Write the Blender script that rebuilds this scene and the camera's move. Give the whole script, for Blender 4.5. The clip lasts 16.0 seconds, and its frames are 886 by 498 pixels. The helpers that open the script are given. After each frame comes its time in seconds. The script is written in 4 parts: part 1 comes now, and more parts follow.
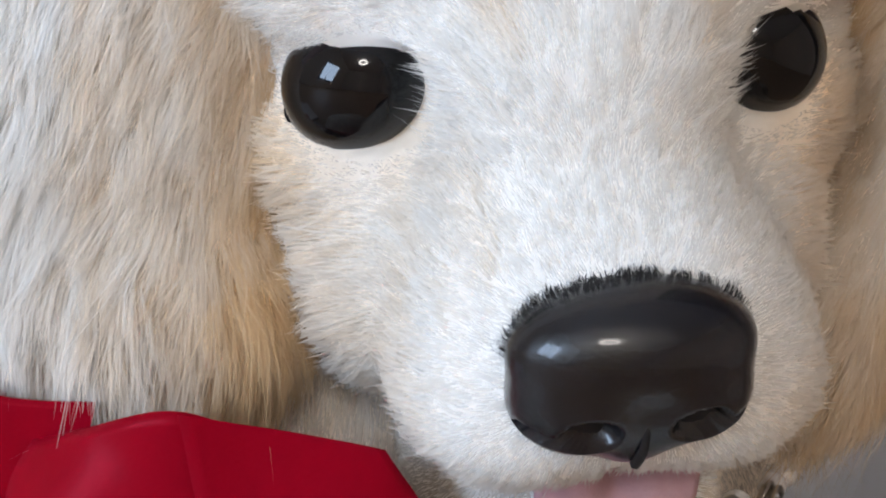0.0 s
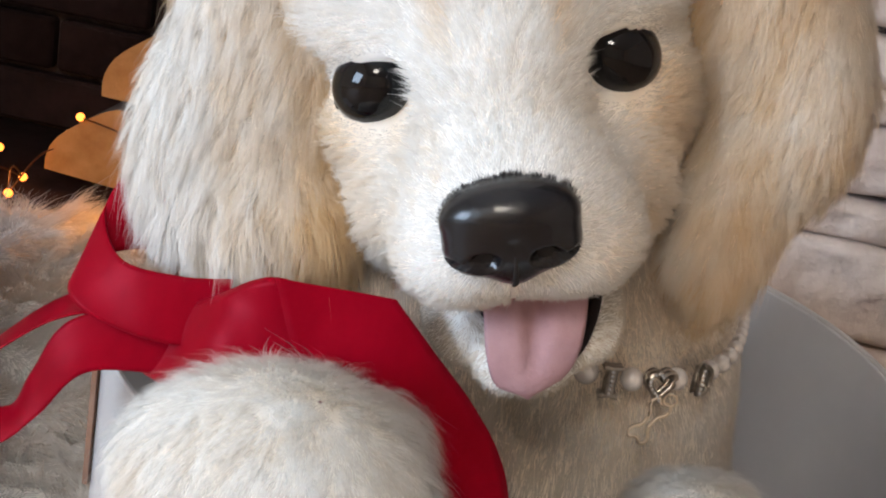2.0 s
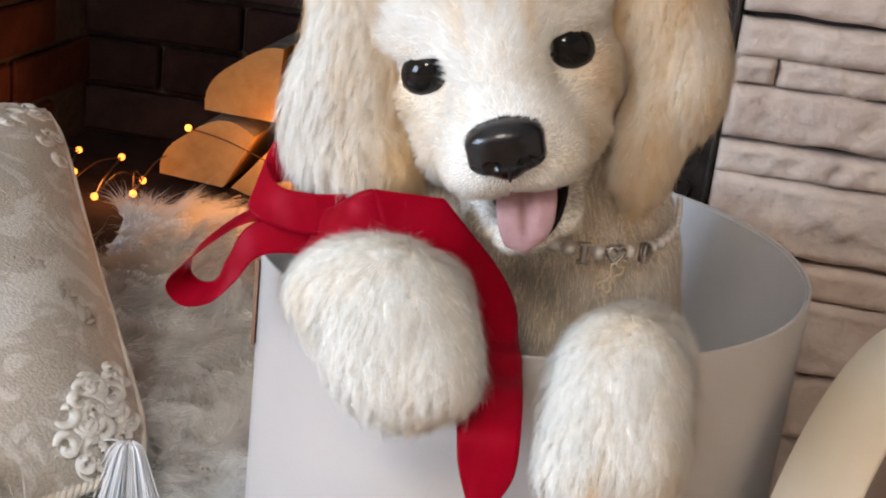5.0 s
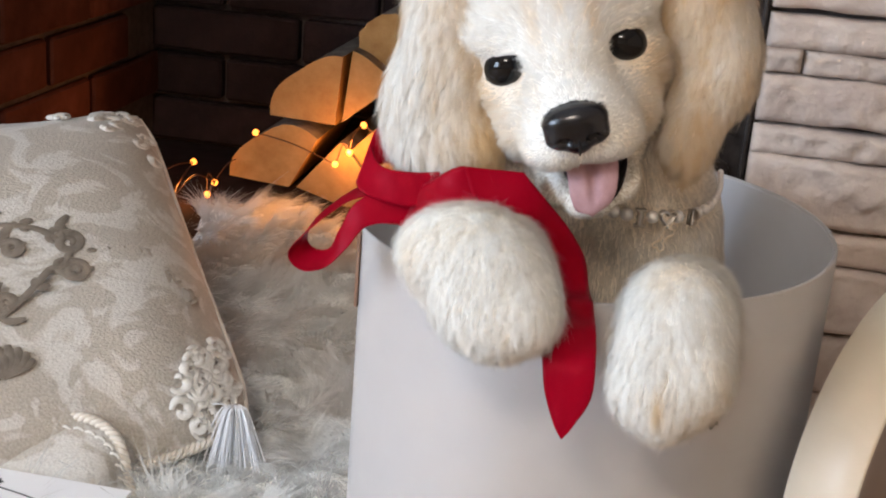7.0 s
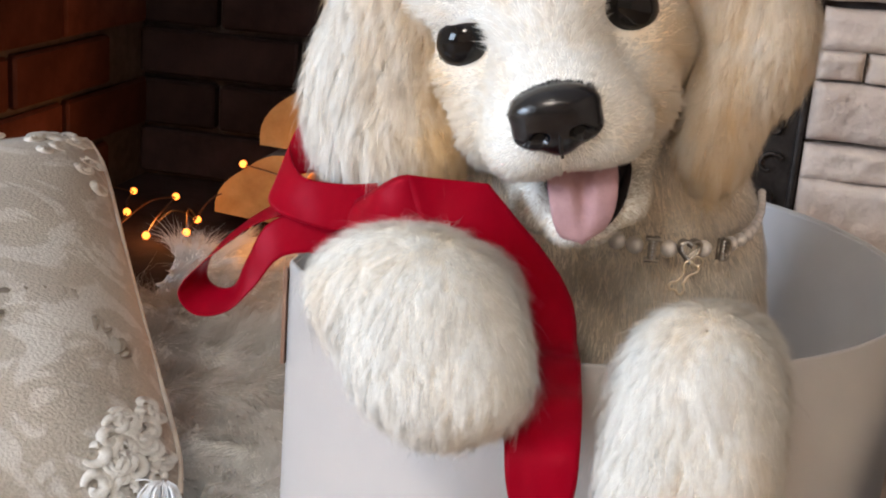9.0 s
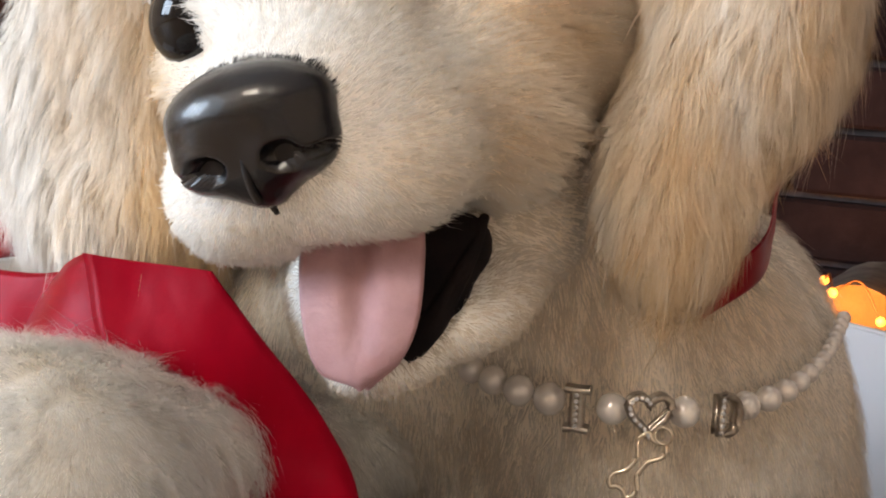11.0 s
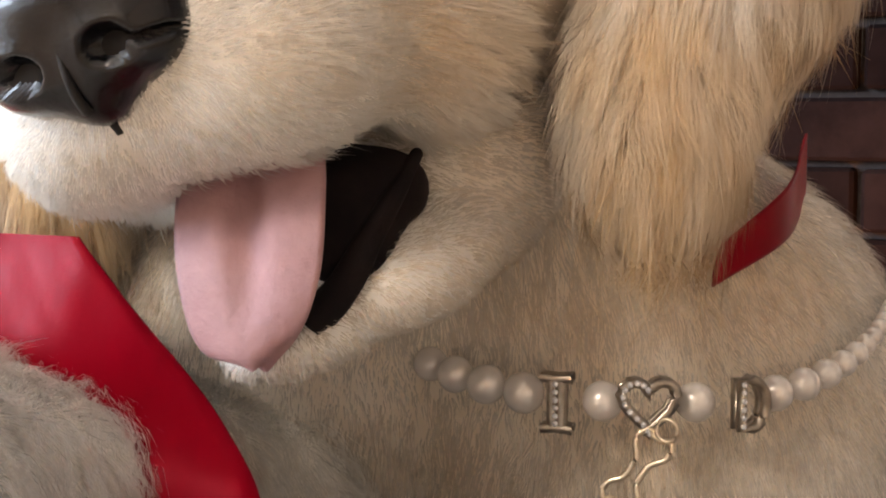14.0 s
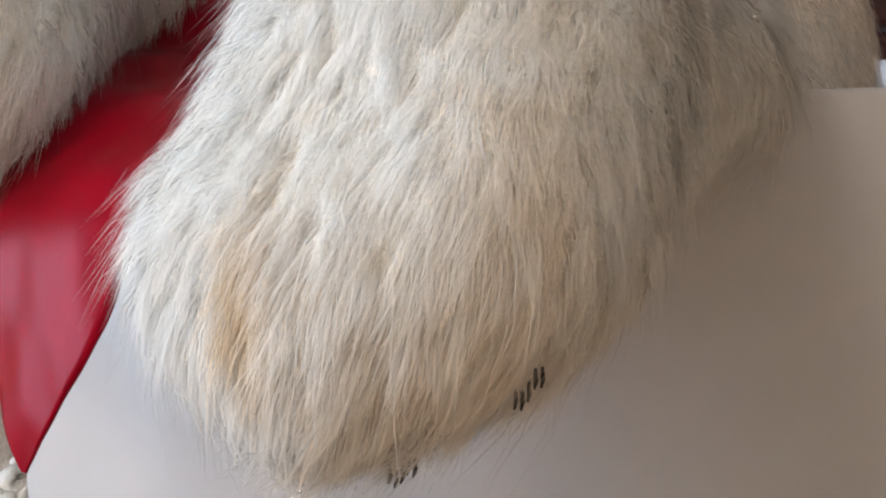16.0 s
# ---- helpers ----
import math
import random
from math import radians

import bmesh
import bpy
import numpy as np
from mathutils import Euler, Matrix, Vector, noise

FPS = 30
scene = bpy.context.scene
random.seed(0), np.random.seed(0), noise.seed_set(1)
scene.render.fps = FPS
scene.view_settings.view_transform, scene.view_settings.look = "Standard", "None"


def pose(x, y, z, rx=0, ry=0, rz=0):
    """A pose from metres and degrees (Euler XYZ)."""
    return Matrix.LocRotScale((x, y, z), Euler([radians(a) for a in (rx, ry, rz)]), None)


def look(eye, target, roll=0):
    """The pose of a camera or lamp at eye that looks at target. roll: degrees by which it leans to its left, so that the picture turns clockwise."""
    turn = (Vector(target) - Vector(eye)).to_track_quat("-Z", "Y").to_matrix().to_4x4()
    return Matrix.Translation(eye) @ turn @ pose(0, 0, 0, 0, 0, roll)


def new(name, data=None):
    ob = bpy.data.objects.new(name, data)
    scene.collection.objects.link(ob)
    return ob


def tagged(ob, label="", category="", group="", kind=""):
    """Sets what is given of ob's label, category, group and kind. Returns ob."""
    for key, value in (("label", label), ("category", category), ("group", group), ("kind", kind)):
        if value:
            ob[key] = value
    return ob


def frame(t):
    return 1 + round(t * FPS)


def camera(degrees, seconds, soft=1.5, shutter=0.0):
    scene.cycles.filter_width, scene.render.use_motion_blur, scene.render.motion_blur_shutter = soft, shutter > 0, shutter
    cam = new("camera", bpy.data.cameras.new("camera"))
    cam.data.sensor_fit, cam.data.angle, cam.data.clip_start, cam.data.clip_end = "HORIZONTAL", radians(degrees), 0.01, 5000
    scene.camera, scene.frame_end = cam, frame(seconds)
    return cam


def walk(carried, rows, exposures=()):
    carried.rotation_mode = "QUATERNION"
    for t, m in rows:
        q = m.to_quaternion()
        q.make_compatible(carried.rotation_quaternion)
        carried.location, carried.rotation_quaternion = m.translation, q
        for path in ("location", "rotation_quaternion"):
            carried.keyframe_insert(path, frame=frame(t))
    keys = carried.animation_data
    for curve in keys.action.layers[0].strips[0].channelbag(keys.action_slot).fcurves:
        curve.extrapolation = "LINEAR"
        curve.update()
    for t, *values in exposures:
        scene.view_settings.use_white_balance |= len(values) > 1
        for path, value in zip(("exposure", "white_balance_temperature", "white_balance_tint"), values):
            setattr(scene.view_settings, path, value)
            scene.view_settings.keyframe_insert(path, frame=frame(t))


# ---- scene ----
cam = camera(38.0, 16.0, soft=2.0)
PATH = [
    (0.0, (0.0040, 0.0063, 0.4695), (0.0890, 0.9418, 0.1266), 15.00),
    (0.5, (0.0308, -0.0348, 0.4759), (0.0340, 0.9087, 0.1447), 13.10),
    (1.0, (0.0416, -0.0775, 0.4818), (0.0051, 0.8704, 0.1655), 12.46),
    (1.5, (0.0557, -0.1131, 0.4931), (-0.0118, 0.8313, 0.1713), 11.37),
    (2.0, (0.0614, -0.1440, 0.4965), (-0.0206, 0.7988, 0.1733), 10.36),
    (2.5, (0.0726, -0.1816, 0.5065), (-0.0229, 0.7586, 0.1795), 9.46),
    (3.0, (0.0750, -0.2186, 0.5146), (-0.0271, 0.7195, 0.1834), 8.67),
    (3.5, (0.0853, -0.2643, 0.5275), (-0.0258, 0.6710, 0.1914), 7.77),
    (5.8, (0.1125, -0.4586, 0.5584), (-0.0440, 0.4765, 0.2403), 5.50),
    (6.0, (0.1084, -0.4737, 0.5640), (-0.0512, 0.4595, 0.2419), 4.90),
    (6.5, (0.1018, -0.5099, 0.5612), (-0.0619, 0.4229, 0.2403), 4.70),
    (7.0, (0.1017, -0.5219, 0.5552), (-0.0596, 0.4114, 0.2344), 4.60),
    (7.5, (0.0918, -0.5262, 0.5452), (-0.0628, 0.4093, 0.2277), 4.50),
    (8.0, (0.0892, -0.5033, 0.5430), (-0.0580, 0.4355, 0.2316), 4.50),
    (8.2, (0.0871, -0.4773, 0.5359), (-0.0595, 0.4626, 0.2275), 4.49),
    (10.3, (0.1835, -0.0870, 0.4301), (-0.1819, 0.8147, 0.1991), 3.45),
    (10.5, (0.1861, -0.0690, 0.4284), (-0.1981, 0.8273, 0.2067), 3.10),
    (11.0, (0.1997, -0.0335, 0.4218), (-0.2483, 0.8416, 0.2391), 2.51),
    (11.5, (0.1972, -0.0036, 0.4277), (-0.2809, 0.8613, 0.2748), 2.12),
    (12.0, (0.1864, 0.0231, 0.4267), (-0.3050, 0.8858, 0.3072), 1.47),
    (12.5, (0.1809, 0.0399, 0.4263), (-0.3132, 0.9024, 0.3170), 1.26),
    (13.0, (0.1811, 0.0429, 0.4233), (-0.3130, 0.9058, 0.3171), 0.86),
    (13.5, (0.1907, 0.0323, 0.4111), (-0.3032, 0.8940, 0.2953), 0.46),
    (14.0, (0.1972, 0.0315, 0.3856), (-0.3057, 0.8877, 0.2674), -0.46),
    (14.5, (0.2024, 0.0136, 0.3790), (-0.3006, 0.8663, 0.2377), -1.16),
    (15.0, (0.2084, 0.0049, 0.3404), (-0.2965, 0.8591, 0.2165), -1.47),
    (15.5, (0.2011, -0.0154, 0.3175), (-0.2769, 0.8492, 0.1626), -0.18),
    (16.0, (0.2030, -0.0243, 0.3006), (-0.2477, 0.8546, 0.1443), -1.10),
]
walk(cam, [(t, look(eye, aim, roll)) for t, eye, aim, roll in PATH], [(0.0, 0.10, 5750, 11), (3.5, 0.40, 6200, 11), (8.2, 0.38, 6150, 11), (10.3, 0.54, 6450, 12), (12.5, 0.70, 6500, 11), (14.5, 0.86, 6650, 14), (16.0, 0.42, 6000, 10)])

# ---- world and light ----
world = bpy.data.worlds.new("room_world")
scene.world = world
world.use_nodes = True
world.node_tree.nodes["Background"].inputs[0].default_value = (0.75, 0.82, 1.0, 1)
world.node_tree.nodes["Background"].inputs[1].default_value = 0.3


def area_lamp(name, eye, target, sx, sy, watts, colour):
    data = bpy.data.lights.new(name, "AREA")
    data.shape, data.size, data.size_y, data.energy, data.color = "RECTANGLE", sx, sy, watts, colour
    ob = new(name, data)
    ob.matrix_world = look(eye, target)
    return ob


area_lamp("window_daylight", (-2.03, -1.5, 1.0), (0.0, 0.2, 0.35), 1.0, 0.95, 46, (0.70, 0.84, 1.0))


# ---- materials ----
def mat(name, colour, rough=0.6, metal=0.0, **more):
    m = bpy.data.materials.new(name)
    m.use_nodes = True
    b = m.node_tree.nodes["Principled BSDF"]
    b.inputs["Base Color"].default_value = (*colour, 1)
    b.inputs["Roughness"].default_value = rough
    b.inputs["Metallic"].default_value = metal
    for key, value in more.items():
        b.inputs[key.replace("_", " ")].default_value = value
    return m


def link(m, a, b):
    m.node_tree.links.new(a, b)


def node(m, kind, **props):
    n = m.node_tree.nodes.new(kind)
    for key, value in props.items():
        if key in n.inputs:
            n.inputs[key].default_value = value
    return n


def noisy(m, a, b, scale, bump=0.0, bump_scale=None, detail=6.0, vary=0.0, stretch=(1, 1, 1), distance=0.002):
    """Two-colour noise, random change from piece to piece and fine relief."""
    t = m.node_tree
    bs = t.nodes["Principled BSDF"]
    co = node(m, "ShaderNodeTexCoord")
    mp = node(m, "ShaderNodeMapping")
    mp.inputs["Scale"].default_value = stretch
    link(m, co.outputs["Object"], mp.inputs[0])
    no = node(m, "ShaderNodeTexNoise", Scale=scale, Detail=detail, Roughness=0.62)
    link(m, mp.outputs[0], no.inputs["Vector"])
    ramp = node(m, "ShaderNodeValToRGB")
    ramp.color_ramp.elements[0].position, ramp.color_ramp.elements[1].position = 0.3, 0.7
    ramp.color_ramp.elements[0].color, ramp.color_ramp.elements[1].color = (*a, 1), (*b, 1)
    link(m, no.outputs[0], ramp.inputs[0])
    last = ramp.outputs[0]
    if vary:
        info = node(m, "ShaderNodeObjectInfo")
        hsv = node(m, "ShaderNodeHueSaturation")
        rng = node(m, "ShaderNodeMapRange")
        rng.inputs[3].default_value, rng.inputs[4].default_value = 1 - vary, 1 + vary
        link(m, info.outputs["Random"], rng.inputs[0])
        link(m, rng.outputs[0], hsv.inputs["Value"])
        link(m, last, hsv.inputs["Color"])
        last = hsv.outputs[0]
    link(m, last, bs.inputs["Base Color"])
    if bump:
        n2 = node(m, "ShaderNodeTexNoise", Scale=bump_scale or scale * 4, Detail=8.0, Roughness=0.65)
        link(m, mp.outputs[0], n2.inputs["Vector"])
        bp = node(m, "ShaderNodeBump", Strength=bump, Distance=distance)
        link(m, n2.outputs[0], bp.inputs["Height"])
        link(m, bp.outputs[0], bs.inputs["Normal"])
    return m


def fur_material(name, pale, tan, sheer=0.25):
    """Fur: each strand has its own tan share and shade; some light passes through the strands, most at their fine tips."""
    m = bpy.data.materials.new(name)
    m.use_nodes = True
    t = m.node_tree
    b = t.nodes["Principled BSDF"]
    at = node(m, "ShaderNodeAttribute")
    at.attribute_name = "tan"
    ar = node(m, "ShaderNodeAttribute")
    ar.attribute_name = "rnd"
    mix = node(m, "ShaderNodeMix")
    mix.data_type = "RGBA"
    mix.inputs[6].default_value, mix.inputs[7].default_value = (*pale, 1), (*tan, 1)
    link(m, at.outputs["Fac"], mix.inputs[0])
    rng = node(m, "ShaderNodeMapRange")
    rng.inputs[3].default_value, rng.inputs[4].default_value = 0.95, 1.04
    link(m, ar.outputs["Fac"], rng.inputs[0])
    hsv = node(m, "ShaderNodeHueSaturation")
    link(m, rng.outputs[0], hsv.inputs["Value"])
    link(m, mix.outputs[2], hsv.inputs["Color"])
    link(m, hsv.outputs[0], b.inputs["Base Color"])
    b.inputs["Roughness"].default_value = 0.55
    b.inputs["Specular IOR Level"].default_value = 0.25
    tr = node(m, "ShaderNodeBsdfTranslucent")
    link(m, hsv.outputs[0], tr.inputs[0])
    ms = node(m, "ShaderNodeMixShader")
    ms.inputs[0].default_value = sheer
    link(m, b.outputs[0], ms.inputs[1])
    link(m, tr.outputs[0], ms.inputs[2])
    clear = node(m, "ShaderNodeBsdfTransparent")
    fine = node(m, "ShaderNodeAttribute")
    fine.attribute_name = "fine"
    mt = node(m, "ShaderNodeMixShader")
    link(m, fine.outputs["Fac"], mt.inputs[0])
    link(m, ms.outputs[0], mt.inputs[1])
    link(m, clear.outputs[0], mt.inputs[2])
    link(m, mt.outputs[0], t.nodes["Material Output"].inputs[0])
    return m


FUR = fur_material("plush_fur", (0.99, 0.975, 0.93), (0.84, 0.61, 0.34), 0.14)
RUGFUR = fur_material("sheepskin_fur", (0.985, 0.98, 0.95), (0.92, 0.86, 0.72), 0.12)
EYE = mat("black_glass_eye", (0.004, 0.0035, 0.004), 0.03, 0.0, Specular_IOR_Level=0.32)
NOSE = noisy(mat("black_moulded_nose", (0.012, 0.012, 0.014), 0.14, 0.0, Specular_IOR_Level=0.33, Coat_Weight=0.4, Coat_Roughness=0.07), (0.002, 0.002, 0.003), (0.008, 0.0085, 0.013), 160, 0.35, 900, distance=0.0005)
HOLE = mat("dark_hollow", (0.004, 0.003, 0.003), 0.7)
TONGUE = noisy(mat("pink_suede_tongue", (0.6, 0.36, 0.37), 0.7), (0.37, 0.20, 0.215), (0.50, 0.31, 0.33), 60, 0.5, 500, distance=0.0008)
MOUTH = noisy(mat("black_mouth_lining", (0.012, 0.010, 0.012), 0.85, 0.0, Specular_IOR_Level=0.15), (0.006, 0.005, 0.006), (0.018, 0.012, 0.012), 90)
SATIN = noisy(mat("red_satin", (0.32, 0.002, 0.012), 0.34, 0.0, Specular_IOR_Level=0.2, Specular_Tint=(1.0, 0.10, 0.16, 1)), (0.19, 0.0006, 0.007), (0.29, 0.0012, 0.012), 25, 0.12, 900, stretch=(1, 1, 0.2), distance=0.0004)
PEARL = mat("cream_pearl", (0.93, 0.89, 0.86), 0.24, 0.3, Coat_Weight=1.0, Coat_Roughness=0.06)
SILVER = noisy(mat("antique_silver", (0.45, 0.40, 0.34), 0.32, 1.0), (0.30, 0.26, 0.21), (0.55, 0.50, 0.44), 300)
WIRE = mat("pale_gold_wire", (0.86, 0.74, 0.58), 0.3, 0.85)
STRASS = mat("rhinestone", (0.92, 0.92, 0.95), 0.05, 0.3, Coat_Weight=1.0)
CARD = noisy(mat("ivory_card", (0.78, 0.74, 0.69), 0.42), (0.47, 0.45, 0.44), (0.505, 0.485, 0.475), 9, 0.06, 300, distance=0.0005)
INNER = noisy(mat("white_card_lining", (0.76, 0.76, 0.78), 0.5), (0.50, 0.49, 0.50), (0.54, 0.53, 0.54), 12, 0.06, 200, distance=0.0005)
LIDCARD = noisy(mat("cream_lid_card", (0.80, 0.71, 0.56), 0.4), (0.68, 0.585, 0.45), (0.72, 0.625, 0.49), 14, 0.05, 240, distance=0.0005)
LIDTOP = noisy(mat("taupe_lid_top", (0.50, 0.40, 0.35), 0.45), (0.225, 0.170, 0.145), (0.265, 0.205, 0.175), 10, 0.05, 240, distance=0.0005)
FOLDSHADE = noisy(mat("brown_fold_shade", (0.30, 0.17, 0.11), 0.6), (0.25, 0.13, 0.08), (0.36, 0.22, 0.15), 60)
STONE = noisy(mat("cast_stone", (0.5, 0.42, 0.36), 0.85), (0.46, 0.365, 0.315), (0.66, 0.565, 0.495), 16, 0.8, 90, vary=0.10, distance=0.004)
GROUT = noisy(mat("dark_joint", (0.05, 0.04, 0.035), 0.9), (0.035, 0.028, 0.025), (0.07, 0.055, 0.05), 40, 0.4)
BRICK = noisy(mat("sooty_brick", (0.09, 0.055, 0.045), 0.9, 0.0, Specular_IOR_Level=0.06), (0.017, 0.0110, 0.0112), (0.036, 0.0225, 0.0222), 22, 0.6, 120, vary=0.25, distance=0.002)
REDBRICK = noisy(mat("dark_red_brick", (0.13, 0.045, 0.03), 0.9, 0.0, Specular_IOR_Level=0.1), (0.055, 0.018, 0.012), (0.11, 0.038, 0.026), 22, 0.6, 120, vary=0.25, distance=0.002)
MORTAR = noisy(mat("grey_mortar", (0.17, 0.135, 0.12), 0.95, 0.0, Specular_IOR_Level=0.08), (0.07, 0.056, 0.053), (0.12, 0.097, 0.09), 60, 0.5, 200)
IRON = noisy(mat("black_cast_iron", (0.03, 0.026, 0.024), 0.45, 0.6), (0.016, 0.013, 0.012), (0.05, 0.042, 0.038), 60, 0.4, 200)
LOGEND = noisy(mat("split_wood", (0.50, 0.30, 0.12), 0.9, 0.0, Specular_IOR_Level=0.1), (0.25, 0.135, 0.045), (0.38, 0.22, 0.085), 30, 0.5, 200, stretch=(1, 0.15, 1))
BARK = noisy(mat("grey_bark", (0.12, 0.10, 0.08), 0.9), (0.06, 0.048, 0.038), (0.20, 0.17, 0.14), 40, 0.9, 120)
BULB = mat("lit_bulb", (1.0, 0.5, 0.12), 0.4, 0.0, Emission_Color=(1.0, 0.25, 0.03, 1), Emission_Strength=2.8)
CABLE = mat("dark_copper_wire", (0.10, 0.045, 0.02), 0.4, 0.7)
BROCADE = mat("beige_brocade", (0.55, 0.50, 0.43), 0.55, 0.0, Sheen_Weight=0.3)
ROPE = noisy(mat("cream_satin_cord", (0.72, 0.65, 0.55), 0.4), (0.66, 0.58, 0.48), (0.80, 0.74, 0.66), 120)
PAPER = noisy(mat("white_paper", (0.82, 0.82, 0.83), 0.6), (0.80, 0.80, 0.81), (0.84, 0.84, 0.85), 20)
INK = mat("black_ink", (0.02, 0.02, 0.02), 0.6)
# tint of the unseen east wall, chosen for the warm light it bounces
BOUNCE = noisy(mat("warm_bounce_wall", (0.30, 0.21, 0.15), 0.85), (0.66, 0.54, 0.42), (0.73, 0.61, 0.49), 5, 0.2, 60)
WALL = noisy(mat("warm_white_plaster", (0.72, 0.66, 0.58), 0.85), (0.79, 0.74, 0.67), (0.84, 0.79, 0.72), 5, 0.2, 60)
FLOOR = noisy(mat("oak_floor", (0.30, 0.19, 0.11), 0.5), (0.34, 0.23, 0.14), (0.46, 0.32, 0.20), 6, 0.2, 60, stretch=(1, 6, 1))
CEIL = noisy(mat("white_ceiling", (0.8, 0.79, 0.77), 0.9), (0.86, 0.85, 0.83), (0.90, 0.89, 0.87), 5)
SHADE = mat("lamp_diffuser", (1, 0.9, 0.75), 0.5, 0.0, Emission_Color=(1.0, 0.89, 0.755, 1), Emission_Strength=43.0)
WHITEPAINT = mat("white_paint", (0.8, 0.8, 0.8), 0.4)


# ---- mesh helpers ----
def part(name, bm, material, parent=None, label=""):
    me = bpy.data.meshes.new(name)
    bm.to_mesh(me)
    bm.free()
    return part_mesh(name, me, material, parent, label)


def placed(ob):
    return ob.matrix_basis if ob.parent is None else placed(ob.parent) @ ob.matrix_parent_inverse @ ob.matrix_basis


def part_mesh(name, me, material, parent=None, label=""):
    for m in material if isinstance(material, (list, tuple)) else [material]:
        me.materials.append(m)
    ob = new(name, me)
    if parent is not None:
        ob.parent = parent
        ob.matrix_parent_inverse = placed(parent).inverted()
    if label:
        ob["label"] = label
    return ob


def box_bm(x0, x1, y0, y1, z0, z1, bevel=0.0):
    bm = bmesh.new()
    bmesh.ops.create_cube(bm, size=1, matrix=Matrix.Translation(((x0 + x1) / 2, (y0 + y1) / 2, (z0 + z1) / 2)) @ Matrix.Diagonal((x1 - x0, y1 - y0, z1 - z0, 1)))
    if bevel:
        bmesh.ops.bevel(bm, geom=bm.edges[:], offset=bevel, segments=2, affect="EDGES", profile=0.6)
    return bm


def smooth(bm):
    for f in bm.faces:
        f.smooth = True
    return bm


def grid_mesh(P, closed_u=False, closed_v=False):
    """Quads over a (nu, nv, 3) array of places."""
    nu, nv = P.shape[:2]
    i = np.arange(nu if closed_u else nu - 1)
    j = np.arange(nv if closed_v else nv - 1)
    I, J = np.meshgrid(i, j, indexing="ij")
    a = I * nv + J
    b = ((I + 1) % nu) * nv + J
    c = ((I + 1) % nu) * nv + (J + 1) % nv
    d = I * nv + (J + 1) % nv
    return P.reshape(-1, 3), np.stack([a, b, c, d], -1).reshape(-1, 4)


def mesh_of(name, V, faces, material, parent=None, label="", attrs=None, normals=None, flat=False):
    """A mesh object from arrays: faces is a list of (n, k) index arrays."""
    me = bpy.data.meshes.new(name)
    me.vertices.add(len(V))
    me.vertices.foreach_set("co", np.ascontiguousarray(V, dtype=np.float32).ravel())
    loops = np.concatenate([f.ravel() for f in faces]).astype(np.int32)
    sizes = np.concatenate([np.full(len(f), f.shape[1]) for f in faces])
    starts = np.concatenate([[0], np.cumsum(sizes)[:-1]]).astype(np.int32)
    me.loops.add(len(loops))
    me.loops.foreach_set("vertex_index", loops)
    me.polygons.add(len(sizes))
    me.polygons.foreach_set("loop_start", starts)
    me.update(calc_edges=True)
    me.polygons.foreach_set("use_smooth", np.full(len(sizes), not flat))
    for key, values in (attrs or {}).items():
        me.attributes.new(key, "FLOAT", "POINT").data.foreach_set("value", np.ascontiguousarray(values, dtype=np.float32))
    if normals is not None:
        me.normals_split_custom_set_from_vertices(normals)
    return part_mesh(name, me, material, parent, label)


def curve_pts(pts, n):
    """Catmull-Rom through the rows of pts (any width), n places."""
    p = np.array(pts, float)
    p = np.vstack([2 * p[0] - p[1], p, 2 * p[-1] - p[-2]])
    t = np.linspace(0, len(p) - 3 - 1e-6, n)
    i = t.astype(int)
    f = (t - i)[:, None]
    a, b, c, d = p[i], p[i + 1], p[i + 2], p[i + 3]
    return 0.5 * (2 * b + (c - a) * f + (2 * a - 5 * b + 4 * c - d) * f * f + (3 * b - a - 3 * c + d) * f ** 3)


def tube(pts, radius, n=24, sides=6, closed=False, raw=False):
    """Places of a tube round a smooth line."""
    c = np.array(pts, float) if raw else curve_pts(pts, n)
    tan = np.gradient(c, axis=0)
    if closed:
        tan = np.roll(c, -1, 0) - np.roll(c, 1, 0)
    tan /= np.linalg.norm(tan, axis=1)[:, None] + 1e-12
    ref = np.where(np.abs(tan[:, 2:3]) > 0.9, np.array([[1.0, 0, 0]]), np.array([[0, 0, 1.0]]))
    s = np.cross(tan, ref)
    s /= np.linalg.norm(s, axis=1)[:, None]
    u = np.cross(s, tan)
    a = np.linspace(0, 2 * np.pi, sides, endpoint=False)
    r = np.broadcast_to(np.asarray(radius, float), (len(c),))[:, None, None]
    return c[:, None] + r * (np.cos(a)[None, :, None] * s[:, None] + np.sin(a)[None, :, None] * u[:, None])


def tube_mesh(name, pts, radius, material, parent=None, label="", n=24, sides=6, closed=False, raw=False):
    V, F = grid_mesh(tube(pts, radius, n, sides, closed, raw), closed, True)
    return mesh_of(name, V, [F], material, parent, label)


def empty(name, x=0, y=0, z=0):
    ob = new(name)
    ob.empty_display_size = 0.02
    ob.matrix_basis = pose(x, y, z)
    return ob


rng = np.random.default_rng(7)
WAVES = [(rng.normal(size=(6, 3)), rng.uniform(0, 6.28, 6)) for _ in range(8)]


def wavy(p, scale, k=0):
    """Smooth random value, about -1 to 1, over places."""
    w, ph = WAVES[k]
    return np.sin(p @ (w.T * scale) + ph).sum(-1) / 2.6


# ---- rounded bodies from blended ellipsoids ----
def ell(c, r, turn=None):
    return (np.array(c, float), np.array(r, float), np.array(turn) if turn is not None else None)


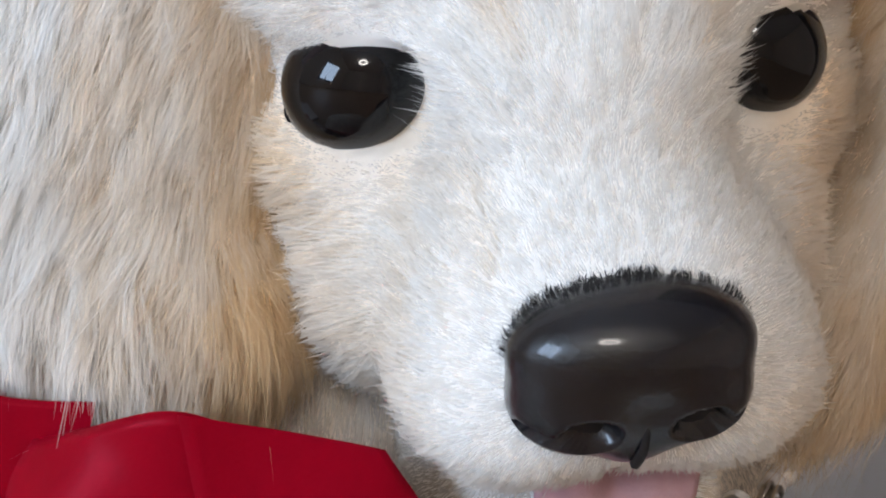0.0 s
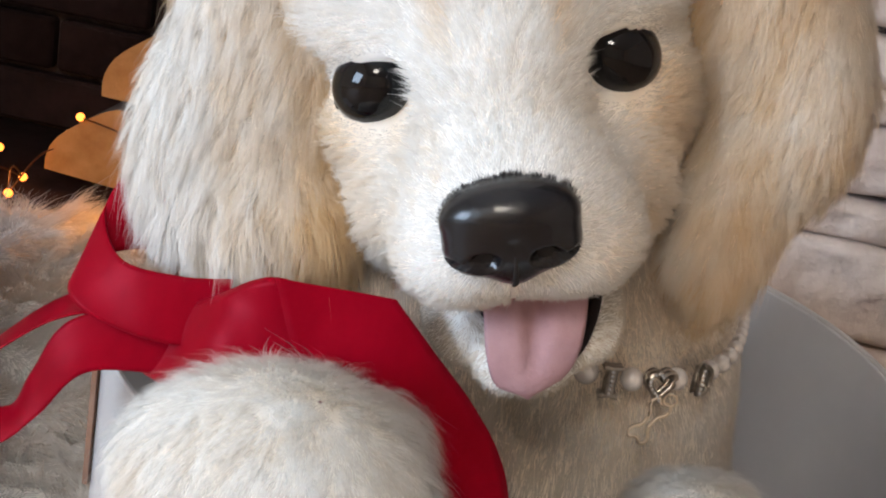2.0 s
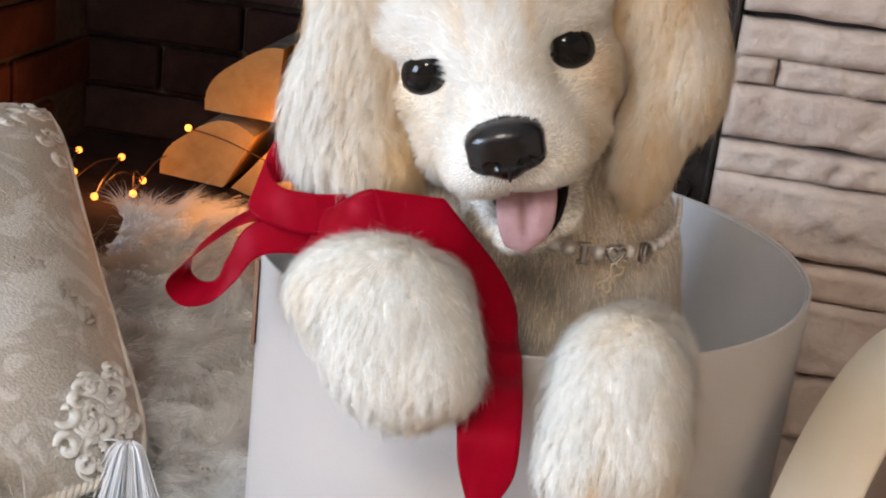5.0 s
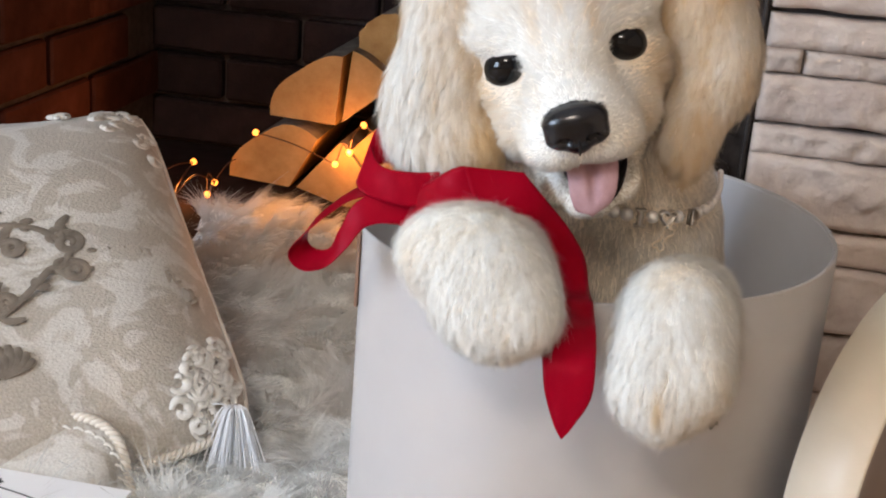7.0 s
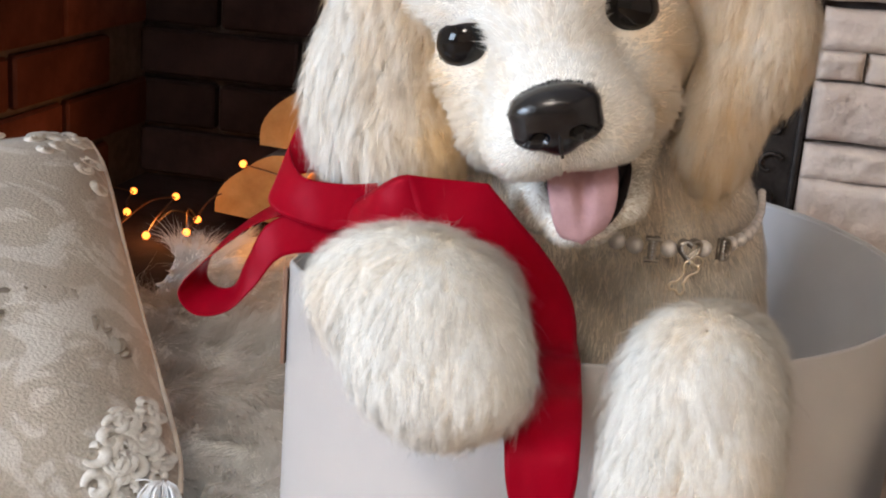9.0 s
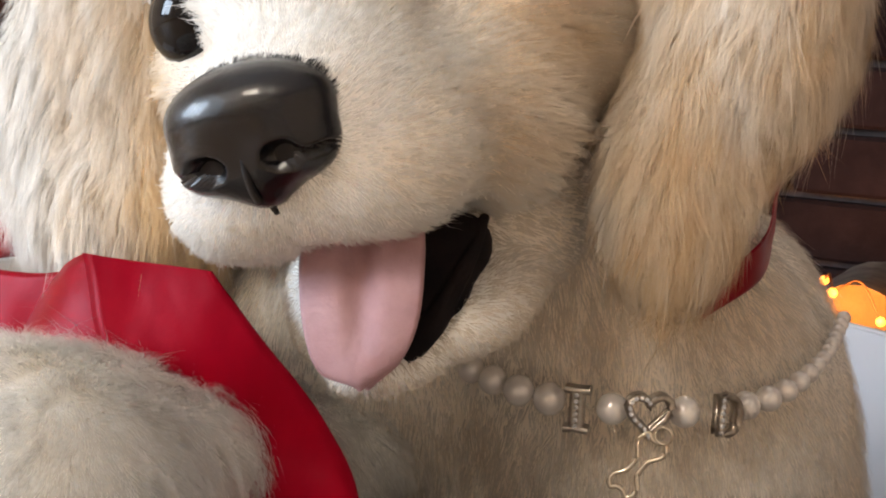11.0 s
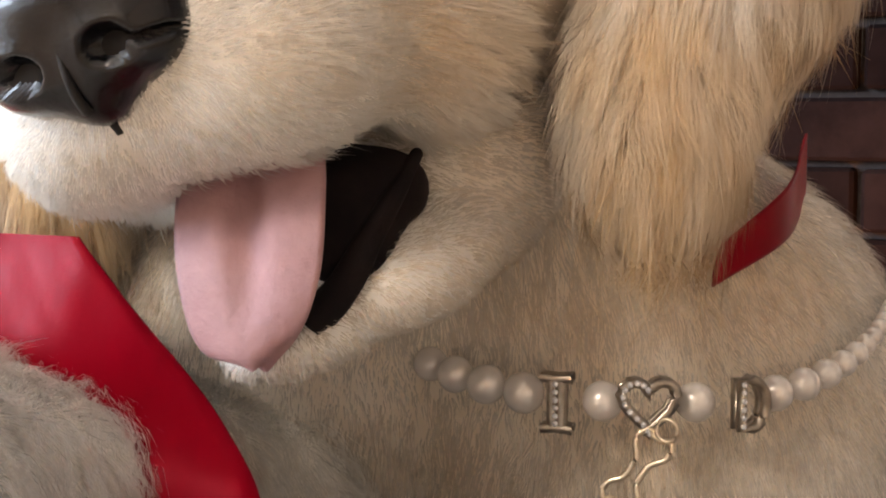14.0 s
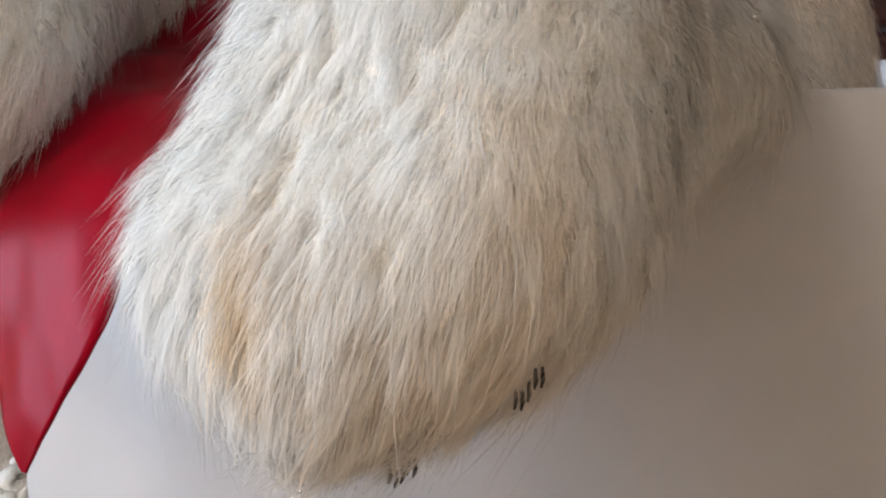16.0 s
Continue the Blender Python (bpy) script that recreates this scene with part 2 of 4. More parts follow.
def field(p, prims, k):
    d = None
    for c, r, turn in prims:
        q = p - c
        if turn is not None:
            q = q @ turn
        k0 = np.linalg.norm(q / r, axis=-1)
        k1 = np.linalg.norm(q / (r * r), axis=-1) + 1e-9
        e = k0 * (k0 - 1) / k1
        if d is None:
            d = e
        else:
            h = np.clip(0.5 + 0.5 * (d - e) / k, 0, 1)
            d = d * (1 - h) + e * h - k * h * (1 - h)
    return d


def body_of(centre, prims, k, nu=72, nv=48, axis=2, carve=()):
    """The skin of a blended body that can be seen whole from its centre."""
    th = np.linspace(0, 2 * np.pi, nu, endpoint=False)
    ph = np.linspace(0.02, np.pi - 0.02, nv)
    T, P = np.meshgrid(th, ph, indexing="ij")
    d = np.stack([np.sin(P) * np.cos(T), np.sin(P) * np.sin(T), np.cos(P)], -1)
    d = np.roll(d, axis - 2, -1)
    r = np.full(T.shape, 0.4)
    c = np.array(centre, float)

    def total(q):
        f = field(q, prims, k)
        for cc, rr, turn in carve:
            f = np.maximum(f, -field(q, [(cc, rr, turn)], k))
        return f

    for _ in range(70):
        r = np.maximum(r - 0.7 * total(c + d * r[..., None]), 0.0005)
    V, F = grid_mesh(c + d * r[..., None], True, False)
    caps = [np.arange(nu) * nv, np.arange(nu)[::-1] * nv + nv - 1]
    e = 1e-4
    N = np.stack([total(V + np.eye(3)[a] * e) - total(V - np.eye(3)[a] * e) for a in range(3)], -1)
    N /= np.linalg.norm(N, axis=1)[:, None] + 1e-12
    if np.mean(np.einsum("ij,ij->i", np.cross(V[F[:, 1]] - V[F[:, 0]], V[F[:, 3]] - V[F[:, 0]]), N[F[:, 0]])) < 0:
        F = F[:, ::-1]
    return V, F, N, caps


def strands(V, F, N, count, comb, length, tanf, width, lift=0.35, clump=0.35, droop=0.0, keep=None, seed=1, stray=0.04, tuft=0.004, pull=0.55):
    """Fur: count tapered strands rooted over the quads F, drawn together into tufts. comb gives their lie, length their length in metres, tanf their colour."""
    g = np.random.default_rng(seed)
    a, b, c, d = (V[F[:, i]] for i in range(4))
    area = 0.5 * np.linalg.norm(np.cross(c - a, d - b), axis=1)
    pick = g.choice(len(F), count, p=area / area.sum())
    s, t = g.random((2, count, 1))
    mixv = lambda A: (A[F[pick, 0]] * (1 - s) + A[F[pick, 1]] * s) * (1 - t) + (A[F[pick, 3]] * (1 - s) + A[F[pick, 2]] * s) * t
    p, n = mixv(V), mixv(N)
    n /= np.linalg.norm(n, axis=1)[:, None]
    if keep is not None:
        ok = keep(p, n)
        p, n = p[ok], n[ok]
    m = len(p)
    # tufts: neighbouring strands share a cell, its lie, length and lift
    warp = np.stack([wavy(p, 0.9 / tuft, 0), wavy(p, 0.9 / tuft, 1), wavy(p, 0.9 / tuft, 2)], -1) * tuft * 0.55
    cell = np.floor((p + warp) / tuft).astype(np.int64)
    tid = np.unique(cell @ np.array([1, 100003, 10000600009]), return_inverse=True)[1].ravel()
    k = tid.max() + 1
    size = np.bincount(tid, minlength=k)
    heart_ = np.stack([np.bincount(tid, p[:, i], k) / size for i in range(3)], -1)[tid]
    own = lambda spread: g.normal(0, spread, k)[tid]
    L = length(p, n) * g.uniform(0.7, 1.1, m) * (1 + own(0.12)) * (1 + (g.random(m) < stray) * g.uniform(0.2, 0.8, m))
    w = comb(p, n)
    w = w + clump * np.stack([wavy(p, 130, 0) + 0.5 * wavy(p, 420, 3), wavy(p, 130, 1) + 0.5 * wavy(p, 420, 4), wavy(p, 130, 2)], -1) * 0.4
    w = w + np.stack([own(0.16), own(0.16), own(0.16)], -1) + g.normal(0, 0.09, (m, 3))
    w -= n * np.einsum("ij,ij->i", w, n)[:, None]
    w /= np.linalg.norm(w, axis=1)[:, None] + 1e-9
    up = lift * (1 + 0.3 * wavy(p, 200, 5) + own(0.22) + g.normal(0, 0.15, m))[:, None]
    side = np.cross(w, n) + g.normal(0, 0.25, (m, 3))
    side /= np.linalg.norm(side, axis=1)[:, None]
    Lc = L[:, None]
    down = np.array([0, 0, -1.0]) * droop
    off = p - heart_
    off -= n * np.einsum("ij,ij->i", off, n)[:, None]
    mid = p + Lc * (0.48 * w + 0.62 * up * n + 0.18 * down) - off * pull * 0.4
    tip = p + Lc * (0.97 * w + 0.85 * up * n + 0.6 * down + g.normal(0, 0.05, (m, 3))) - off * pull
    base = p - n * 0.0008
    hw = (width * g.uniform(0.6, 1.3, m))[:, None] * 0.5
    S = np.stack([base - side * hw, base + side * hw, mid + side * hw * 0.9, mid - side * hw * 0.9, tip], 1).reshape(-1, 3)
    o = np.arange(m)[:, None] * 5
    face = np.cross(S[1::5] - S[0::5], S[3::5] - S[0::5])
    flip = np.einsum("ij,ij->i", face, n) < 0
    quad = np.where(flip[:, None], o + np.array([[3, 2, 1, 0]]), o + np.array([[0, 1, 2, 3]]))
    tri = np.where(flip[:, None], o + np.array([[4, 2, 3]]), o + np.array([[3, 2, 4]]))
    nn = n + 0.05 * g.normal(0, 1, (m, 3)) + off * (0.14 / tuft) + side * own(0.07)[:, None]
    nn /= np.linalg.norm(nn, axis=1)[:, None]
    tone = tanf(p, n) + own(0.06) + g.normal(0, 0.05, m)
    return S, quad, tri, np.repeat(nn, 5, 0), np.repeat(np.clip(tone, 0, 1), 5), np.repeat(np.clip(0.5 + own(0.22) + g.normal(0, 0.18, m), 0, 1), 5)


def furry(name, skins, furs, material, parent, tanf, label=""):
    """Skin and strands in one mesh."""
    Vs, Ns, quads, tris, tans, rnds, fine, off = [], [], [], [], [], [], [], 0
    for V, F, N, caps in skins:
        Vs.append(V), Ns.append(N), quads.append(F + off)
        tans.append(np.clip(tanf(V, N), 0, 1)), rnds.append(np.full(len(V), 0.5)), fine.append(np.zeros(len(V)))
        off += len(V)
    for S, q, t, n, tan, r in furs:
        Vs.append(S), Ns.append(n), quads.append(q + off), tris.append(t + off), tans.append(tan), rnds.append(r)
        fine.append(np.tile([0.60, 0.60, 0.48, 0.48, 0.50], len(S) // 5))
        off += len(S)
    return mesh_of(name, np.vstack(Vs), [np.vstack(quads)] + ([np.vstack(tris)] if tris else []), material, parent, label,
                   {"tan": np.concatenate(tans), "rnd": np.concatenate(rnds), "fine": np.concatenate(fine)}, np.vstack(Ns).astype(np.float32))


# ---- structure ----
def structure(name, bm, material, label, category):
    return tagged(part(name, bm, material), label, category, kind="structure")


structure("floor", box_bm(-2.1, 2.4, -4.6, 1.75, -0.06, 0.0), FLOOR, "brown oak floor under the rug and the box", "floor")
structure("ceiling", box_bm(-2.2, 2.5, -4.7, 0.7, 2.5, 2.6), CEIL, "plain white room ceiling", "ceiling")
structure("wall_south", box_bm(-2.2, 2.5, -4.7, -4.6, 0.0, 2.5), WALL, "warm white plaster wall of the room", "wall")
# never in view: closes the room and throws warm fill back
structure("wall_east", box_bm(2.4, 2.5, -4.6, 0.9, 0.0, 2.5), BOUNCE, "unseen side wall tinted warm to bounce fill light", "wall")
bm = box_bm(-2.2, -2.1, -4.6, -2.2, 0.0, 2.5)
for b in ((-2.2, -2.1, -0.8, 0.9, 0.0, 2.5), (-2.2, -2.1, -2.2, -0.8, 0.0, 0.37), (-2.2, -2.1, -2.2, -0.8, 1.63, 2.5)):
    extra = box_bm(*b)
    me = bpy.data.meshes.new("tmp")
    extra.to_mesh(me)
    extra.free()
    bm.from_mesh(me)
    bpy.data.meshes.remove(me)
structure("wall_west", bm, WALL, "warm white plaster wall with a window", "wall")
win = tagged(empty("window_1", -2.15, -1.5, 0.37), "white framed window letting in cool daylight", "window", kind="structure")
for b in ((-2.18, -2.12, -2.2, -2.14, 0.37, 1.63), (-2.18, -2.12, -0.86, -0.8, 0.37, 1.63), (-2.18, -2.12, -2.14, -0.86, 0.37, 0.43), (-2.18, -2.12, -2.14, -0.86, 1.57, 1.63), (-2.18, -2.12, -1.53, -1.47, 0.43, 1.57)):
    part("window_frame", box_bm(*b, bevel=0.004), WHITEPAINT, win)
# fireplace wall: lintel above the opening and the flank behind the stones
structure("wall_north", box_bm(0.172, 2.4, 0.662, 0.9, 0.0, 2.5), GROUT, "dark mortar backing behind pale stone cladding", "wall")
structure("chimney_breast", box_bm(-2.1, 0.172, 0.662, 0.9, 0.78, 2.5), WALL, "plaster chimney breast above the fireplace opening", "wall")
structure("wall_flank", box_bm(-2.1, -0.86, 0.662, 0.9, 0.0, 0.78), WALL, "plaster wall beside the fireplace opening", "wall")
structure("firebox_side", box_bm(0.19, 0.31, 0.9, 1.62, 0.0, 0.9), MORTAR, "sooty inner side of the fireplace", "wall")
structure("firebox_roof", box_bm(-0.98, 0.31, 0.9, 1.62, 0.9, 0.98), MORTAR, "sooty roof of the fireplace", "wall")
back = structure("firebox_back", box_bm(-0.98, 0.31, 1.432, 1.62, 0.0, 0.9), MORTAR, "sooty brick back wall of the fireplace with pale joints", "wall")
left = structure("firebox_left", box_bm(-0.98, -0.732, 0.80, 1.432, 0.0, 0.9), MORTAR, "dark red brick side wall of the fireplace", "wall")
structure("hearth", box_bm(-0.73, 0.128, 0.80, 1.43, 0.001, 0.010, 0.002), BRICK, "dark brick hearth inside the fireplace", "hearth")

# ---- soft toy ----
E0 = np.array([0.0375, 0.2195, 0.4255])
HX = np.array([0.945, 0.173, 0.28])
HX /= np.linalg.norm(HX)
HF = np.array([0.2236, -0.9619, -0.1587])
HF -= HX * (HX @ HF)
HF /= np.linalg.norm(HF)
HU = np.cross(HX, -HF)
HM = np.stack([HX, -HF, HU], 1)


def hw(x, y, z):
    """From the head's own millimetres (right, back, up from between the eyes) to the world."""
    return E0 + HM @ np.array([x, y, z], float) * 0.001


def hl(p):
    return (p - E0) @ HM * 1000


def hell(c, r, turn=None):
    t = HM if turn is None else HM @ np.array(turn)
    return ell(hw(*c), np.array(r) * 0.001, t)


toy = tagged(empty("plush_dog", 0.07, 0.35, 0.01), "cream and golden plush puppy toy sitting in a round box", "plush toy")


def tan_head(p, n):
    q = hl(p)
    x, y, z = q[:, 0], q[:, 1], q[:, 2]
    patch = 0.26 * wavy(p, 95, 2) + 0.14 * wavy(p, 240, 5)
    muzzle = np.exp(-((x / 26) ** 2 + ((y + 34) / 34) ** 2)) + 0.7 * np.exp(-((x / 16) ** 2 + ((z - 4) / 26) ** 2)) * (y < 25)
    brow = np.exp(-(((np.abs(x) - 15) / 4.5) ** 2 + ((z - 24) / 15) ** 2)) * (y < 30) + 0.8 * np.exp(-((x / 4) ** 2 + ((z - 32) / 14) ** 2)) * (y < 30)
    cheek = 0.34 * np.clip((np.abs(x) - 16) / 24, 0, 1) * np.clip((4 - z) / 8, 0, 1) * np.clip((z + 62) / 16, 0.3, 1)
    socket = 0.3 * np.exp(-(((np.abs(x) - 22) / 7) ** 2 + ((z + 4) / 9) ** 2))
    return np.clip(0.13 + patch * (0.35 + 1.1 * cheek) + cheek + socket + 0.75 * brow - 0.42 * muzzle, 0.0, 0.95)


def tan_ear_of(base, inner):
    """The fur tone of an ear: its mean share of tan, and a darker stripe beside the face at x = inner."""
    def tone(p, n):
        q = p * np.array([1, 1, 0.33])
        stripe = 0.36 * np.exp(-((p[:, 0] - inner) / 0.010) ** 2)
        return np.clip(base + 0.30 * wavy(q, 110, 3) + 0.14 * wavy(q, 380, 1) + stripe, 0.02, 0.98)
    return tone


def tan_paw(p, n):
    streak = 0.75 * np.exp(-(((p[:, 0] - 0.114) / 0.004) ** 2 + ((p[:, 2] - 0.273) / 0.010) ** 2)) + 0.3 * np.exp(-(((p[:, 0] - 0.118) / 0.014) ** 2 + ((p[:, 2] - 0.330) / 0.012) ** 2))
    return np.clip(0.02 + 0.13 * wavy(p * np.array([1, 1, 0.4]), 110, 4) + 0.06 * wavy(p, 300, 1) + streak, 0, 0.8)


def tan_body(p, n):
    return np.clip(0.30 + 0.12 * wavy(p, 80, 1), 0, 0.7)


SL = np.array(Euler((0, radians(-31), 0)).to_matrix())
SR = np.array(Euler((0, radians(31), 0)).to_matrix())
skull = [hell((0, 42, 18), (59, 54, 52)), hell((-2, 1, 3), (29, 27, 25)), hell((-1, -20, -24), (30, 32, 22)), hell((0, -36, -24), (18, 14, 14)),
         hell((-17, -30, -36), (19, 21, 15)), hell((15, -30, -36), (19, 21, 15)), hell((-29, 4, -36), (19, 23, 22)), hell((29, 4, -36), (19, 23, 22)),
         hell((-34, 16, 18), (20, 15, 12)), hell((34, 16, 18), (20, 15, 12)), hell((-37, 11, -13), (15, 14, 12)), hell((37, 11, -13), (15, 14, 12)), hell((-42, 36, -20), (24, 26, 34)), hell((42, 36, -20), (24, 26, 34))]
sockets = [hell((-35.5, -4, 2.4), (12.2, 14, 10.4), SL), hell((33, -4, 2.6), (13.4, 14, 10.8), SR), hell((-4, -54, -22), (16, 13, 9.5))]
HV = body_of(hw(0, 14, -4), skull, 0.012, 128, 96, carve=[hell((0, -26, -62), (22, 40, 14)), hell((-35.5, -14, 2.4), (12.8, 20, 11.0), SL), hell((34, -14, 2.6), (12.8, 20, 11.0), SR)])
jaw = body_of(hw(-1, -4, -74), [hell((0, 2, -78), (31, 32, 12)), hell((-19, -8, -70), (9, 15, 13)), hell((-2, -28, -82.5), (13, 8, 5)), hell((19, -10, -79), (9, 17, 7)), hell((0, 26, -66), (43, 30, 28))], 0.008, 96, 56)


def comb_head(p, n):
    q = hl(p)
    nose = np.array([-2.0, -62, -22])
    d = (q - nose)
    d /= np.linalg.norm(d, axis=1)[:, None]
    d = d + np.array([0, 0.1, -0.35]) * (q[:, 1:2] > -20)
    return d @ HM.T


def clear_head(p, n):
    f = np.minimum(np.minimum(field(p, sockets[:1], 0.002), field(p, sockets[1:2], 0.002)), field(p, sockets[2:], 0.002))
    q = hl(p)
    return (f > 0.0002) & ~((np.abs(q[:, 0] + 4.4) < 0.9) & (q[:, 2] < -30) & (q[:, 1] < -35))


def len_head(p, n):
    q = hl(p)
    d = np.sqrt((q[:, 0] / 1.2) ** 2 + (q[:, 1] + 52) ** 2 + (q[:, 2] + 24) ** 2)
    L = 0.0035 + 0.010 * np.clip((d - 18) / 70, 0, 1)
    eye = np.minimum(np.linalg.norm(q - [-35.5, 0, 2], axis=1), np.linalg.norm(q - [33.5, 0, 2], axis=1))
    return L * np.clip((eye - 11.5) / 13, 0.12, 1)


head = furry("head", [HV, jaw], [strands(*HV[:3], 180000, comb_head, len_head, tan_head, 0.00021, 0.28, 0.2, keep=clear_head, seed=3, tuft=0.003, pull=0.4),
                                 strands(*jaw[:3], 40000, comb_head, lambda p, n: np.full(len(p), 0.0042), tan_body, 0.00024, 0.16, 0.2, seed=4, tuft=0.003, pull=0.3)], FUR, toy, tan_head)

for side, turn in ((-35.5, SL), (34.0, SR)):
    c = (side, 6.5, 1.3)
    V, F, N, _ = body_of(hw(*c), [hell(c, (13.8, 12.5, 12.0), turn)], 0.001, 64, 40)
    eye = mesh_of("eye", V, [F], EYE, head, "glossy black glass eye")
    # leather lid round the eye, drawn out to a corner on both sides
    t = np.linspace(0, 2 * np.pi, 60, endpoint=False)
    ct, st = np.cos(t), np.sin(t)
    ring = np.stack([13.2 * ct, -8.4 + 7.6 * ct ** 2 + 3.4 * st ** 2, 10.2 * st * (1 - 0.30 * ct ** 2)], -1) @ turn.T + np.array(c)
    tube_mesh("eyelid", [hw(*q) for q in ring], 0.0012, MOUTH, eye, "black leather rim round the eye", closed=True, raw=True, sides=8)

nose_prims = [hell((-3.9, -50, -17), (18.6, 10.5, 10)), hell((-11.9, -50.5, -24.5), (10.5, 10, 8)), hell((4.1, -50.5, -24.5), (10.5, 10, 8)), hell((-3.9, -51, -27.5), (8.5, 7.5, 9))]
holes = [hell((-12.2, -62, -25.5), (5.0, 6, 3.6)), hell((4.4, -62, -25.5), (5.0, 6, 3.6)), hell((12.0, -58, -26.0), (7.5, 5.5, 1.0)), hell((-19.8, -58, -26.0), (7.5, 5.5, 1.0))]
V, F, N, _ = body_of(hw(-2.5, -49, -21), nose_prims, 0.004, 120, 90, carve=holes)
nose = mesh_of("nose", V, [F], NOSE, head, "shiny black moulded nose")
for c in (-12.0, 4.2):
    V, F, N, _ = body_of(hw(c, -54.6, -25.5), [hell((c, -54.6, -25.5), (5.4, 2.6, 4.2))], 0.001, 24, 16)
    mesh_of("nostril", V, [F], HOLE, nose)
tube_mesh("philtrum", [hw(-3.9, -59.2, -23.5), hw(-4.0, -59.4, -28), hw(-4.2, -58.6, -31), hw(-4.3, -57.2, -33.5)], np.linspace(0.0006, 0.0009, 20), HOLE, nose, n=20)


def muzzle_front(x, z):
    """Where the muzzle's skin lies, seen from the front."""
    ys = np.linspace(-75, -25, 200)
    f = field(np.array([hw(x, y, z) for y in ys]), skull, 0.012)
    return ys[np.argmax(f < 0)]


tube_mesh("lip_crease", [hw(-4.4, muzzle_front(-4.4, z) + 0.1, z) for z in np.linspace(-31, -38, 9)], np.linspace(0.0012, 0.0007, 20), HOLE, nose, "dark crease between nose and lip", n=20)
g0 = np.random.default_rng(17)
NV = body_of(hw(-3.9, -49, -21), nose_prims, 0.004, 60, 40)
S_, q_, t_, n_, tan_, r_ = strands(*NV[:3], 12000, lambda p, n: np.tile(HM @ np.array([0, 1.0, 0.25]), (len(p), 1)), lambda p, n: 0.0014 + 0.0016 * g0.random(len(p)), tan_head, 0.00013, 0.45, 0.5, seed=9,
                                   keep=lambda p, n: (hl(p)[:, 1] > -50) & (hl(p)[:, 2] > -19))
mesh_of("nose_fringe", S_, [q_, t_], HOLE, nose, "fine black fuzz along the nose", normals=n_.astype(np.float32))

V, F, N, _ = body_of(hw(3, -12, -63), [hell((3, -10, -64), (19, 19, 12)), hell((17, -10, -63.5), (7, 10, 6.5)), hell((12, -20, -71), (8, 9, 8))], 0.004, 48, 32)
mouth = mesh_of("mouth", V, [F], MOUTH, head, "black mouth lining")
tube_mesh("lip_fold", [hw(23, -5, -59), hw(22, -16, -62.5), hw(18, -25, -68), hw(12.5, -29.5, -74), hw(5, -31, -79)], np.linspace(0.0012, 0.0036, 30), MOUTH, mouth, "black leather lip", n=30, sides=10)
U = np.linspace(0, 1, 36)
W = np.linspace(-1, 1, 25)
line = curve_pts([(4, -8, -48, 14), (3, -26, -49, 14.5), (2, -34, -58, 15), (0, -39, -70, 13.5), (-2, -41, -78, 9.5), (-3, -40, -82, 2)], 36)
top = np.array([[hw(line[i, 0] + w * line[i, 3], line[i, 1] + 6.5 * max(0.0, 1 - (i / 25) ** 2) * math.exp(-(w / 0.24) ** 2) - 2.0 + 2.5 * w * w, line[i, 2] + 0.8 * abs(w)) for w in W] for i in range(36)])
und = top - (HM @ np.array([0, -1, 0.4]) * 0.004) * (1 - np.abs(W) ** 6)[None, :, None]
P = np.concatenate([top, und[:, ::-1][:, 1:-1]], 1)
V, F = grid_mesh(P, False, True)
mesh_of("tongue", V, [F], TONGUE, head, "pink suede tongue hanging out")


def ear(prims, centre, seed, sway, tan_ear):
    S = body_of(centre, prims, 0.014, 84, 60)

    def lie(p, n):
        return np.array([0, -0.12, -1.0]) + sway * (p - np.array(centre)) * 6

    def ll(p, n):
        return 0.011 + 0.005 * np.clip((0.40 - p[:, 2]) / 0.05, 0, 1)
    return furry("ear", [S], [strands(*S[:3], 95000, lie, ll, tan_ear, 0.00023, 0.26, 0.45, droop=0.10, seed=seed, stray=0.05, tuft=0.0036, pull=0.38)], FUR, head, tan_ear, "long golden drooping ear")


def tilt(deg_y, deg_z=0):
    return np.array(Euler((0, radians(deg_y), radians(deg_z))).to_matrix())


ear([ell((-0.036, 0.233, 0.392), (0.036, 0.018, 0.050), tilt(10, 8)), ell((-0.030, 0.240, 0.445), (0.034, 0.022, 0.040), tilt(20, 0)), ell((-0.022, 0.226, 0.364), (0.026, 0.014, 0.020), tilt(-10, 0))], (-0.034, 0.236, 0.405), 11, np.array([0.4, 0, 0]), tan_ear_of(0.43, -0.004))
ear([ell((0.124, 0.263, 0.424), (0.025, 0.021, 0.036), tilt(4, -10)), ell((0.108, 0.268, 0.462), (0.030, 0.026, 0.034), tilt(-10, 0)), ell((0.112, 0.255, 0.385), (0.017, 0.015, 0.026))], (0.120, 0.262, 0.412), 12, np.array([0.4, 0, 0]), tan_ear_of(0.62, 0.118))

trunk = body_of((0.07, 0.345, 0.20), [ell((0.07, 0.352, 0.22), (0.084, 0.084, 0.150)), ell((0.068, 0.336, 0.315), (0.066, 0.062, 0.055)), ell((0.045, 0.305, 0.375), (0.055, 0.05, 0.05)), ell((0.07, 0.36, 0.08), (0.10, 0.10, 0.07)), ell((0.010, 0.258, 0.335), (0.034, 0.028, 0.036))], 0.03, 96, 80)
furry("body", [trunk], [strands(*trunk[:3], 250000, lambda p, n: np.array([0, 0, -1.0]) + 0 * p, lambda p, n: 0.010 - 0.0062 * np.exp(-((p[:, 2] - 0.327) / 0.013) ** 2), tan_body, 0.00028, 0.24, 0.25, tuft=0.003, pull=0.15, keep=lambda p, n: (p[:, 2] > 0.265), seed=21)], FUR, toy, tan_body)


